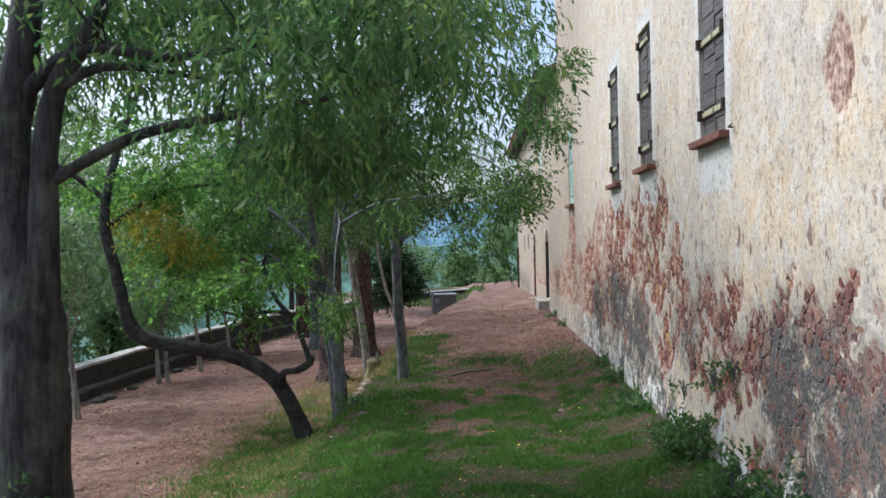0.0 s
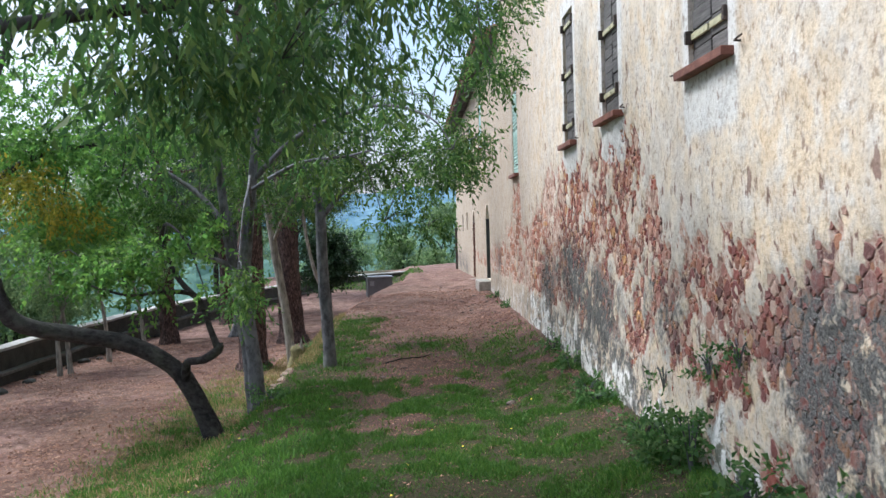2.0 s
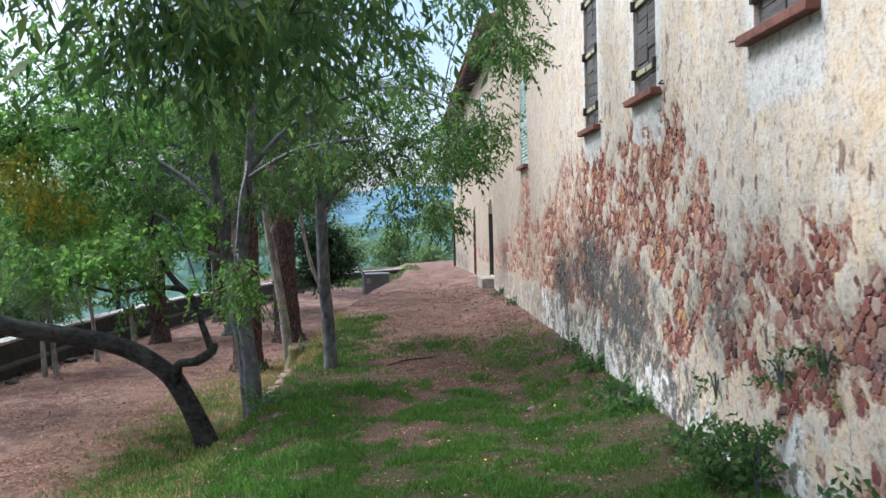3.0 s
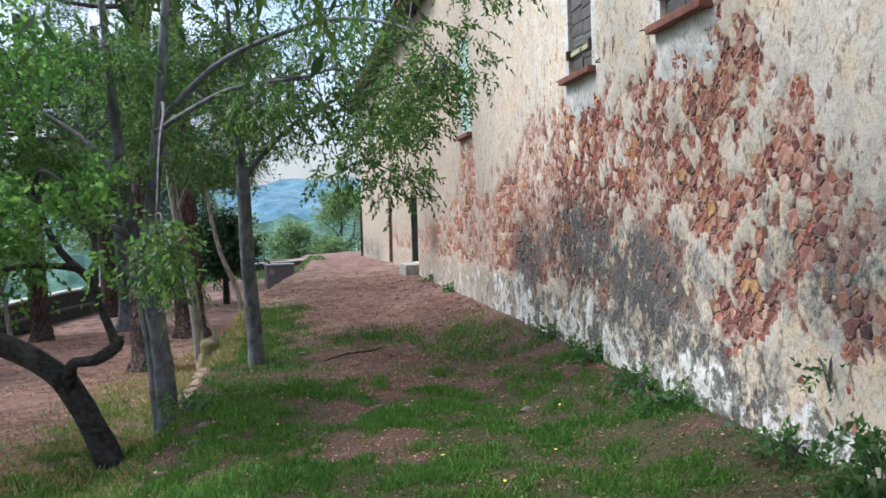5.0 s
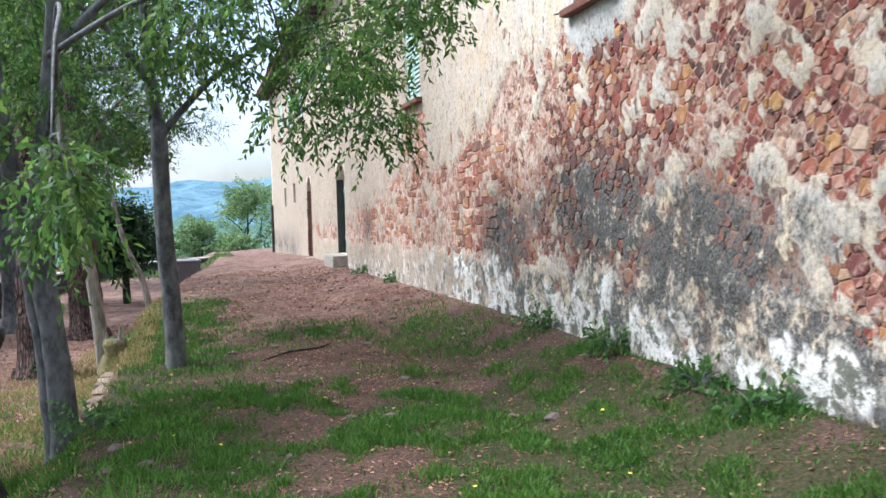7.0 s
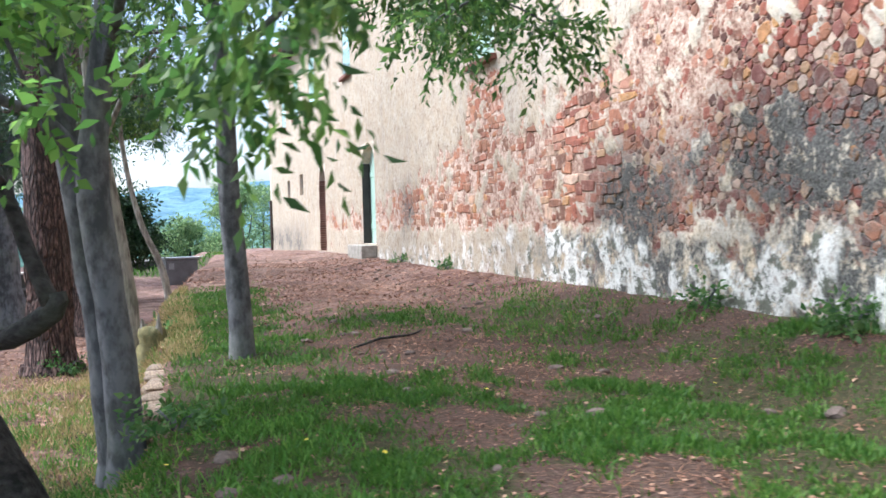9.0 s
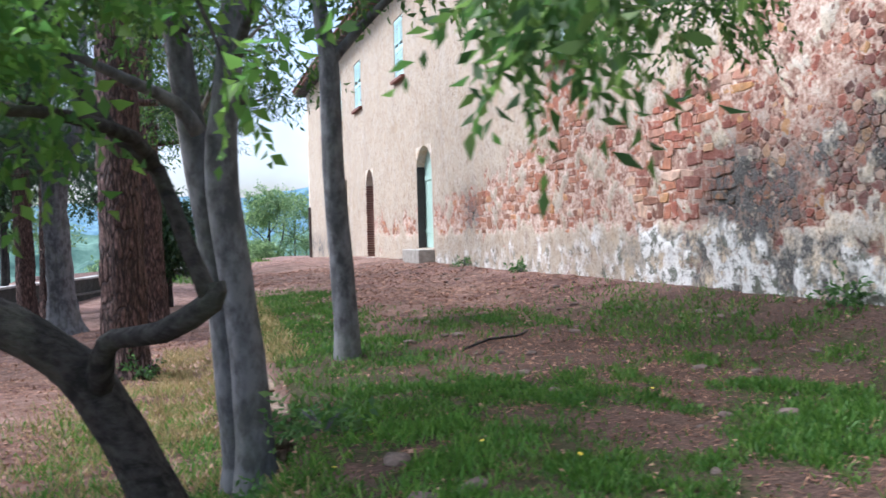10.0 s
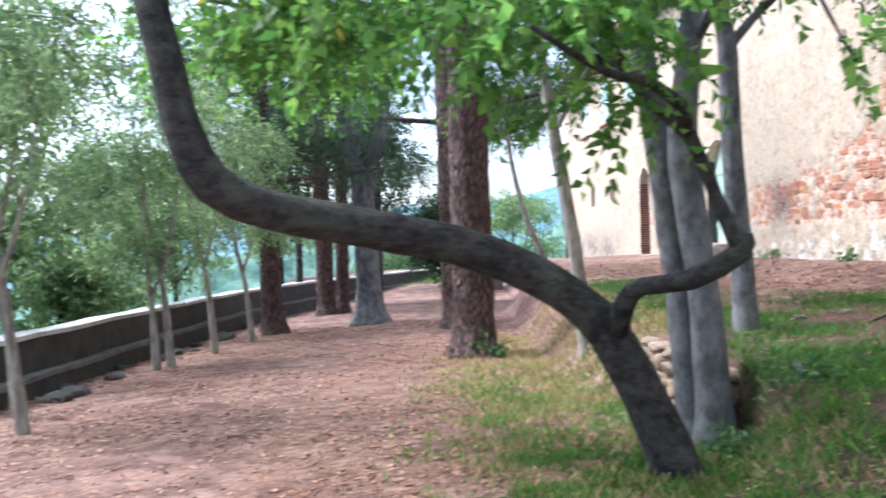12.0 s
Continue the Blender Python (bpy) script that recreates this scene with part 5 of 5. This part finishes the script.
def blades(x, y, height, width, rng, lean=0.45):
    n = len(x)
    at = np.stack([x, y, ground_z(x, y) - 0.008], -1)
    h = np.ravel(height)[:, None] * (0.5 + 0.9 * rng.random(n))[:, None]
    a = rng.uniform(0, 2 * math.pi, n)
    side = np.stack([np.cos(a), np.sin(a), np.zeros(n)], -1) * width * (0.7 + 0.6 * rng.random(n))[:, None]
    way = np.concatenate([rng.normal(size=(n, 2)) * lean, np.ones((n, 1))], 1)
    tip = at + unit(way) * h
    mid = at + unit(way * np.array((0.5, 0.5, 1))) * h * 0.55
    return np.stack([at - side, at + side, mid + side * 0.7 + (tip - mid), mid - side * 0.7 + (tip - mid)], 1)


def grow():
    rng = np.random.default_rng(3)
    tuft = lambda x, y: np.clip(turf_at(x, y) * (0.12 + 1.1 * ss(0.25, 0.75, patchy(x * 3.4, y * 2.8, 1.7))), 0, 1)
    x, y = strew(520000, -4.2, 2.35, 1.0, 17.5, tuft, rng)
    tall = 0.03 + 0.038 * ss(0.35, 0.85, patchy(x * 3.4, y * 2.8, 1.7))
    v = [blades(x, y, tall[:, None], 0.0045, rng, 0.6)]
    x, y = strew(90000, -2.3, 2.3, 17.0, 29, tuft, rng)
    v.append(blades(x, y, 0.065, 0.006, rng, 0.6))
    x, y = strew(5000, -7, 0.5, 50, 60, tuft, rng)
    v.append(blades(x, y, 0.14, 0.02, rng))
    tagged(place("grass", quads_mesh("grass", np.concatenate(v)), M_GRASS), "short green lawn grass with tufts and bare gaps", "grass", kind="stuff")
    dry = lambda x, y: ss(-5.0, -3.4, x) * (1 - ss(-2.45, -2.34, x - 0.5 * ss(19.6, 20.6, y))) * ss(9, 12, y) * (1 - ss(22, 27, y)) * np.clip(0.35 + 0.6 * wave(x * 1.9, y * 1.6, 2.2), 0.04, 1)
    x, y = strew(90000, -5.2, -1.2, 9, 23, lambda x, y: np.where((x < -2.32) | (y < 17), dry(x, y) * 0.3 + 0.9 * turf_at(x, y) * ss(-0.3, 0.4, wave(x * 3.4, y * 2.9, 5.0)), 0), rng)
    tagged(place("bank_grass", quads_mesh("bank_grass", blades(x, y, 0.085, 0.0055, rng, 0.6)), M_GRASS_FRESH), "fresh green grass tufts along the foot of the bank", "grass", kind="stuff")
    xa, ya = strew(70000, -5.2, -1.8, 9, 27, dry, rng)
    xb, yb = strew(13000, -3.4, -1.9, 19.6, 28, lambda x, y: 0.15 + 0.85 * patchy(x * 2.2, y * 1.7, 14.0), rng)
    x, y = np.concatenate([xa, xb]), np.concatenate([ya, yb])
    tagged(place("dry_grass", quads_mesh("dry_grass", blades(x, y, 0.09, 0.006, rng, 0.7)), M_STRAW), "thin yellowing grass along the foot of the bank", "grass", kind="stuff")
    # fallen leaves
    lie = lambda x, y: np.clip((1 - turf_at(x, y) * 0.75) * (0.55 + 0.5 * wave(x * 0.8, y * 0.7, 0.4)), 0.08, 1) * np.where((x > -2.3) & (y < 21.5), 0.5, 1)
    x1, y1 = strew(140000, -10.2, 2.3, 5, 34, lie, rng)
    x2, y2 = strew(9000, -9.8, 2.3, 34, 58, lie, rng)
    x3, y3 = strew(16000, -6, 2.3, -1, 19, lambda x, y: np.full_like(x, 0.5), rng)
    x, y = np.concatenate([x1, x2, x3]), np.concatenate([y1, y2, y3])
    n = len(x)
    at = np.stack([x, y, ground_z(x, y) + 0.008], -1)
    way = np.concatenate([rng.normal(size=(n, 2)), rng.normal(size=(n, 1)) * 0.25], 1)
    ln = rng.uniform(0.025, 0.075, n) * np.where((x > -2.3) & (y < 21.5), 0.6, 1)
    u = unit(way)
    s = np.stack([-u[:, 1], u[:, 0], rng.normal(size=n) * 0.25], -1) * (ln * rng.uniform(0.2, 0.45, n))[:, None]
    m = at + u * ln[:, None] * 0.5
    m[:, 2] += 0.004
    q = np.stack([at, m + s, at + u * ln[:, None], m - s], 1)
    tagged(place("fallen_leaves", quads_mesh("fallen_leaves", q), M_LITTER), "dry reddish-brown fallen leaves over the bare earth", "leaves", kind="stuff")
    # fallen pine needles and straws
    x, y = strew(120000, -6.0, 2.3, 6, 26, lambda x, y: np.clip((1.05 - turf_at(x, y)) * (0.15 + patchy(x * 1.1, y * 0.9, 21.0)), 0.05, 1), rng)
    n = len(x)
    at = np.stack([x, y, ground_z(x, y) + 0.01], -1)
    u = unit(np.concatenate([rng.normal(size=(n, 2)), rng.normal(size=(n, 1)) * 0.12], 1)) * rng.uniform(0.04, 0.11, n)[:, None]
    s = unit(np.stack([-u[:, 1], u[:, 0], np.zeros(n)], -1)) * 0.0028
    q = np.stack([at - s, at + s, at + u + s * 0.6, at + u - s * 0.6], 1)
    tagged(place("fallen_needles", quads_mesh("fallen_needles", q), M_DRY_NEEDLE), "rust-brown pine needles and straws strewn over the lawn and earth", "needles", kind="stuff")
    # small yellow flowers in the lawn
    x, y = strew(70, -3, 2, 5, 16, lambda x, y: np.full_like(x, 0.6), rng)
    bm = bmesh.new()
    for a, b in zip(x, y):
        bmesh.ops.create_circle(bm, cap_ends=True, segments=6, radius=0.014, matrix=pose(a, b, zg(a, b) + 0.075, rng.uniform(-25, 25), rng.uniform(-25, 25), 0))
    tagged(part("yellow_flowers", bm, simple("yellow_petals", (0.6, 0.48, 0.03), (0.75, 0.66, 0.08), 20)), "scattered small yellow flowers in the lawn", "flowers", kind="stuff")


grow()


def weed(x, y, z, r, h, n, seed, leaf=0.07, label="green weeds growing at the foot of the old wall"):
    rng = np.random.default_rng(seed)
    ob = tagged(new("wall_weed"), label, "plant", "weeds along the wall")
    ob.location = (x, y, z)
    bm = bmesh.new()
    for k in range(7):
        a = rng.uniform(0, 6.28)
        tube([(x, y, z - 0.05), (x + math.cos(a) * r * 0.4, y + math.sin(a) * r * 0.4, z + h * 0.6), (x + math.cos(a) * r * 0.8, y + math.sin(a) * r * 0.8, z + h * rng.uniform(0.7, 1.0))], [0.008, 0.006, 0.002], 4, 0, bm, 0.2)
    under(part("stalk", bm, M_BARK, None, "", "stuff"), ob)
    v = sprays([((x, y, z + h * 0.45), (r, r, h * 0.5), n)], rng, leaf, 0.5, 0.1, 8, 0.18)
    under(place("leaves", quads_mesh("leaves", v), M_WEED), ob)


for k, (x, y, r, h, n) in enumerate(((2.2, 10.2, 0.24, 0.42, 110), (2.25, 9.75, 0.14, 0.55, 40), (2.2, 8.1, 0.24, 0.35, 70), (2.15, 13.2, 0.22, 0.12, 50), (2.2, 14.0, 0.2, 0.12, 40), (2.25, 15.6, 0.18, 0.22, 50), (2.25, 17.4, 0.15, 0.2, 30),
                                       (2.25, 11.3, 0.2, 0.16, 40), (2.3, 25.4, 0.1, 0.12, 20), (2.3, 28.6, 0.1, 0.16, 20), (2.25, 7.0, 0.25, 0.4, 70),
                                       (-4.2, 7.75, 0.5, 1.25, 200), (-2.45, 17.0, 0.16, 0.2, 40), (-2.2, 16.5, 0.2, 0.15, 40), (-2.4, 22.4, 0.2, 0.25, 40), (-3.6, 24.2, 0.2, 0.25, 40))):
    weed(x, y, zg(x, y), r, h, n, 200 + k)
for k, (y, z, n) in enumerate(((8.9, 0.3, 22), (9.6, 0.1, 16), (11.0, -0.2, 14))):
    weed(FACE - 0.03, y, z, 0.1, 0.2, n, 240 + k, 0.05, "small green plant rooted in the wall's joints")


def rock(x, y, s, seed, sink=0.35, material=None, name="rock", label="half-buried reddish grey stone in the ground", group="stones in the path", z=None):
    rr = random.Random(seed)
    bm = bmesh.new()
    bmesh.ops.create_icosphere(bm, subdivisions=2, radius=1)
    for v in bm.verts:
        v.co *= 1 + 0.35 * noise.noise(v.co * 1.7 + Vector((seed, 0, 0)))
        v.co = Vector((v.co.x * s * 1.25, v.co.y * s, v.co.z * s * 0.6))
    ob = part(name, bm, material or M_ROCK)
    ob.matrix_basis = pose(x, y, (zg(x, y) if z is None else z) + s * (0.6 - sink * 1.2), rr.uniform(-12, 12), rr.uniform(-12, 12), rr.uniform(0, 360))
    return tagged(ob, label, "stone", group)


for k in range(46):
    rr = random.Random(300 + k)
    rock(rr.uniform(-0.9, 1.9), rr.uniform(14.5, 21.5), rr.uniform(0.02, 0.055), 300 + k)
for k in range(40):
    rr = random.Random(400 + k)
    rock(rr.uniform(0.9, 2.25), rr.uniform(21, 36), rr.uniform(0.02, 0.05), 400 + k)
for k in range(26):
    rr = random.Random(500 + k)
    y = rr.uniform(10, 38)
    rock(-9.6 + rr.uniform(-0.2, 0.5), y, rr.uniform(0.08, 0.2), 500 + k, label="mossy stone lying along the boundary wall", group="stones by the boundary wall", material=M_PARAPET)
for k in range(6):
    rr = random.Random(550 + k)
    rock(rr.uniform(-2.3, -1.6), rr.uniform(13.5, 16.5), rr.uniform(0.04, 0.08), 550 + k, 0.5)
stick = tube([(-0.6, 18.9, zg(-0.6, 18.9) + 0.01), (-0.25, 19.2, zg(-0.25, 19.2) + 0.025), (0.1, 19.4, zg(0.1, 19.4) + 0.015), (0.32, 19.7, zg(0.32, 19.7) + 0.02)], [0.012, 0.015, 0.012, 0.007], 7, 0.15)
tagged(part("fallen_branch", stick, M_BARK_DARK, smooth=True), "dead fallen branch lying across the worn path", "branch")


def stump(x, y, r, h):
    """A broken, mossy stump with its flared foot and two splinters."""
    z = zg(x, y)
    ob = tagged(new("tree_stump"), "mossy broken tree stump in dry grass below the lawn edge", "stump")
    ob.location = (x, y, z)
    moss = simple("dry_moss", (0.07, 0.075, 0.025), (0.24, 0.20, 0.085), 12, relief=0.9, depth=0.03)
    under(part("trunk", tube([(x, y, z - 0.15), (x, y, z + 0.04), (x + 0.02, y, z + h * 0.5), (x - 0.02, y, z + h * 0.85), (x - 0.02, y, z + h)], [r * 1.5, r * 1.2, r, r * 0.9, r * 0.55], 14, 0.16, step=0.06, flutes=5), moss, smooth=True), ob)
    for dx, dy, e in ((0.08, -0.03, 0.16), (-0.09, 0.02, 0.1)):
        under(part("splinter", tube([(x + dx, y + dy, z + h * 0.6), (x + dx, y + dy, z + h * 0.9), (x + dx * 1.1, y + dy, z + h + e)], [0.05, 0.04, 0.008], 6, 0.15), M_BARK_PALE), ob)


stump(-2.42, 21.6, 0.15, 0.36)


# ---- pieces of the walls ----
def stone_block(seed, sides=7):
    """A rough-faced stone, 1 wide, 1 high, facing -x."""
    rr = random.Random(seed)
    a = sorted(2 * math.pi * (k + rr.uniform(-0.36, 0.36)) / sides for k in range(sides))
    rim = []
    for t in a:
        c, s = math.cos(t), math.sin(t)
        q = 0.5 / max(abs(c), abs(s)) ** 0.7 * rr.uniform(0.74, 1.0)
        rim.append((c * q, s * q))
    v = [(1.0, y, z) for y, z in rim] + [(-0.35 + rr.uniform(-0.25, 0.2), y * 0.96, z * 0.96) for y, z in rim] + [(-0.7 + rr.uniform(-0.3, 0.25), y * 0.8, z * 0.8) for y, z in rim] + [(-0.75 + rr.uniform(-0.3, 0.3), rr.uniform(-0.2, 0.2), rr.uniform(-0.2, 0.2))]
    f = []
    for k in range(sides):
        j = (k + 1) % sides
        f += [(k, j, sides + j, sides + k), (sides + k, sides + j, 2 * sides + j, 2 * sides + k), (2 * sides + k, 2 * sides + j, 3 * sides)]
    return v, f


SHAPES = [stone_block(700 + i, 5 + i % 3) for i in range(10)]


def clipped(poly, px, pz, nx, nz):
    """The part of a convex polygon on the inner side of a line."""
    out = []
    for k in range(len(poly)):
        (ay, az), (by, bz) = poly[k], poly[(k + 1) % len(poly)]
        da, db = (ay - px) * nx + (az - pz) * nz, (by - px) * nx + (bz - pz) * nz
        if da <= 0:
            out.append((ay, az))
        if (da < 0 < db) or (db < 0 < da):
            t = da / (da - db)
            out.append((ay + (by - ay) * t, az + (bz - az) * t))
    return out


def thrown_stones(rr):
    """Centres and sizes of the stones, large ones first, each clear of its neighbours."""
    found, cells = [], {}
    rng = np.random.default_rng(78)
    for size, tries in ((0.22, 900), (0.155, 5000), (0.115, 16000), (0.08, 45000), (0.052, 60000)):
        ys, zs = rng.uniform(3.0, 19.0, tries), rng.uniform(-0.8, 2.85, tries)
        bare, odd = bare_at(ys, zs), rng.random(tries)
        ok = (bare > 0.5) | ((odd < 0.006) & (zs < stone_line(ys) + 0.6))
        for cy, cz in zip(ys[ok].tolist(), zs[ok].tolist()):
            if (cz > 2.3 and cy < 7) or (size > 0.2 and rr.random() < 0.6):
                continue
            w, h = size * rr.uniform(0.85, 1.35), size * rr.uniform(0.6, 0.95)
            near = [q for i in (-1, 0, 1) for j in (-1, 0, 1) for q in cells.get((int(cy / 0.4) + i, int(cz / 0.4) + j), ())]
            if any(((cy - a) / (w + b)) ** 2 + ((cz - c) / (h + d)) ** 2 < 0.14 for a, b, c, d in near):
                continue
            if any(a - w / 2 - 0.02 < cy < b + w / 2 + 0.02 and lo - h / 2 - 0.1 < cz < hi + h / 2 for a, b, lo, hi in OPENINGS):
                continue
            cells.setdefault((int(cy / 0.4), int(cz / 0.4)), []).append((cy, w, cz, h))
            found.append((cy, w, cz, h))
    return found, cells


def stone_cell(rr, cy, w, cz, h, near):
    """Outline of a stone about its centre, cut back where its neighbours lie."""
    n = 8
    turn = rr.uniform(-0.5, 0.5)
    poly = []
    for k in range(n):
        a = 2 * math.pi * (k + rr.uniform(-0.3, 0.3)) / n
        c, s = math.cos(a), math.sin(a)
        q = 0.8 / max(abs(c), abs(s)) ** 0.6 * rr.uniform(0.72, 1.12)
        y, z = c * q * w, s * q * h
        poly.append((y * math.cos(turn) - z * math.sin(turn), y * math.sin(turn) + z * math.cos(turn)))
    for oy, ow, oz, oh in near:
        dy, dz = oy - cy, oz - cz
        d = math.hypot(dy, dz)
        if d < 1e-6 or d > w + ow + 0.1:
            continue
        share = (d * d + (w * h - ow * oh) * 0.25) / (2 * d * d)
        share = min(max(share, 0.25), 0.75)
        poly = clipped(poly, dy * share, dz * share, dy / d, dz / d)
        if len(poly) < 4:
            return None
    return poly


def courses(rr):
    """Squared rubble in wavering courses: (centre y, centre z, outline)."""
    out, z, row = [], -0.45, 0
    while z < 2.75:
        h = rr.choice((0.09, 0.12, 0.15, 0.19)) * rr.uniform(0.9, 1.15)
        y = 18.7 + rr.uniform(0, 0.3)
        while y < 40:
            w = rr.uniform(0.13, 0.42) if rr.random() < 0.75 else rr.uniform(0.07, 0.14)
            cy, cz = y + w / 2, z + h / 2 + 0.07 * math.sin(y * 0.9 + row * 0.4) + rr.uniform(-0.028, 0.028)
            parts = [(h, 0.0)] if h < 0.14 or rr.random() < 0.6 else [(h * 0.48, -h * 0.26), (h * 0.48, h * 0.26)]
            for hh, dz in parts:
                j = lambda: rr.uniform(-0.2, 0.2)
                poly = [(-w * (0.5 + j() * 0.5), -hh * (0.46 + j())), (w * j(), -hh * (0.52 + j() * 0.6)), (w * (0.5 + j() * 0.5), -hh * (0.44 + j())), (w * (0.5 + j() * 0.4), hh * (0.42 + j())),
                        (w * j(), hh * (0.52 + j() * 0.6)), (-w * (0.48 + j() * 0.5), hh * (0.44 + j()))]
                out.append((cy, w, cz + dz, hh, poly))
            y += w
        z += h
        row += 1
    cy, cz = np.array([o[0] for o in out]), np.array([o[2] for o in out])
    seen = bare_at(cy, cz) > 0.45
    clear = lambda y, w, z, h: not any(a - w / 2 - 0.02 < y < b + w / 2 + 0.02 and lo - h / 2 - 0.1 < z < hi + h / 2 for a, b, lo, hi in OPENINGS)
    return [o for o, k in zip(out, seen) if k and clear(*o[:4])]


def stone_mesh(rr, poly, proud):
    """A weathered stone: its buried rim, its rounded shoulder and its uneven face."""
    n = len(poly)
    my, mz = sum(p[0] for p in poly) / n, sum(p[1] for p in poly) / n
    reach = max(math.hypot(p[0] - my, p[1] - mz) for p in poly)
    gap = 1 - rr.uniform(0.002, 0.009) / max(reach, 0.02)
    ring = lambda q, x, e: [(x + rr.uniform(-e, e), my + (y - my) * q * gap, mz + (z - mz) * q * gap) for y, z in poly]
    v = ring(1.0, 0.045, 0) + ring(0.98, 0.005 - proud * 0.6, 0.002) + ring(0.82, -proud, 0.003) + [(-proud + rr.uniform(-0.004, 0.003), my + rr.uniform(-0.2, 0.2) * reach, mz + rr.uniform(-0.15, 0.15) * reach)]
    f = []
    for k in range(n):
        j = (k + 1) % n
        f += [(k, n + k, n + j, j), (n + k, 2 * n + k, 2 * n + j, n + j), (2 * n + k, 3 * n, 2 * n + j)]
    return v, f


def rubble():
    rr = random.Random(77)
    found, cells = thrown_stones(rr)
    stones = []
    for cy, w, cz, h in found:
        near = [q for i in (-1, 0, 1) for j in (-1, 0, 1) for q in cells.get((int(cy / 0.4) + i, int(cz / 0.4) + j), ())]
        stones.append((cy, w, cz, h, stone_cell(rr, cy, w, cz, h, near)))
    stones += courses(rr)
    grime = grime_at(np.array([q[0] for q in stones]), np.array([q[2] for q in stones])).tolist()
    vs, fs, stain = [], [], []
    singles = 0
    for (cy, w, cz, h, poly), dirt in zip(stones, grime):
        if poly is None or rr.random() < (0.05 if cy < 18.7 else 0.14):
            continue
        v, f = stone_mesh(rr, poly, rr.uniform(-0.005, 0.006))
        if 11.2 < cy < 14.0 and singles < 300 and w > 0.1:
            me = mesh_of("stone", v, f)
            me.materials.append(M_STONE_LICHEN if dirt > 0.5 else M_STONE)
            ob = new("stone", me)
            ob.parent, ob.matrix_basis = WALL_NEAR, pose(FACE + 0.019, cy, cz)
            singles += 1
        else:
            k = len(vs)
            stain += [dirt] * len(v)
            vs += [(FACE + 0.019 + x, cy + y, cz + z) for x, y, z in v]
            fs += [tuple(k + q for q in face) for face in f]
    me = mesh_of("rubble_stones", vs, fs)
    me.attributes.new("grime", 'FLOAT', 'POINT').data.foreach_set("value", np.array(stain, np.float32))
    place("rubble_stones", me, M_STONES, WALL_NEAR, "red and ochre rubble stones showing through the render", "stuff")


rubble()


def bank():
    """Rough stones that hold the lawn's edge."""
    rr = random.Random(91)
    ob = tagged(new("retaining_wall"), "low rough dry-stone edge holding up the lawn", "wall", kind="structure")
    ob.location = (-2.33, 17, -1.8)
    shared = []
    for v, f in SHAPES:
        me = mesh_of("stone", v, f)
        me.materials.append(M_EARTHSTONE)
        me.polygons.foreach_set("use_smooth", [True] * len(me.polygons))
        shared.append(me)
    y = 17.5
    while y < 20.0:
        w = rr.uniform(0.16, 0.36)
        lo, hi = float(lower(-2.5, y)) - 0.05, float(upper(-2.2, y)) - 0.05
        z = lo
        while z < hi - 0.03:
            h = min(rr.uniform(0.13, 0.24), hi - z)
            p = new("stone", rr.choice(shared))
            p.parent, p.matrix_parent_inverse = ob, ob.matrix_basis.inverted()
            p.matrix_basis = pose(-2.33 + rr.uniform(-0.04, 0.03), y + w / 2, z + h / 2, rr.uniform(-10, 10)) @ Matrix.Diagonal((rr.uniform(0.09, 0.15), w * 1.02, h * 1.12, 1))
            z += h
        y += w


bank()
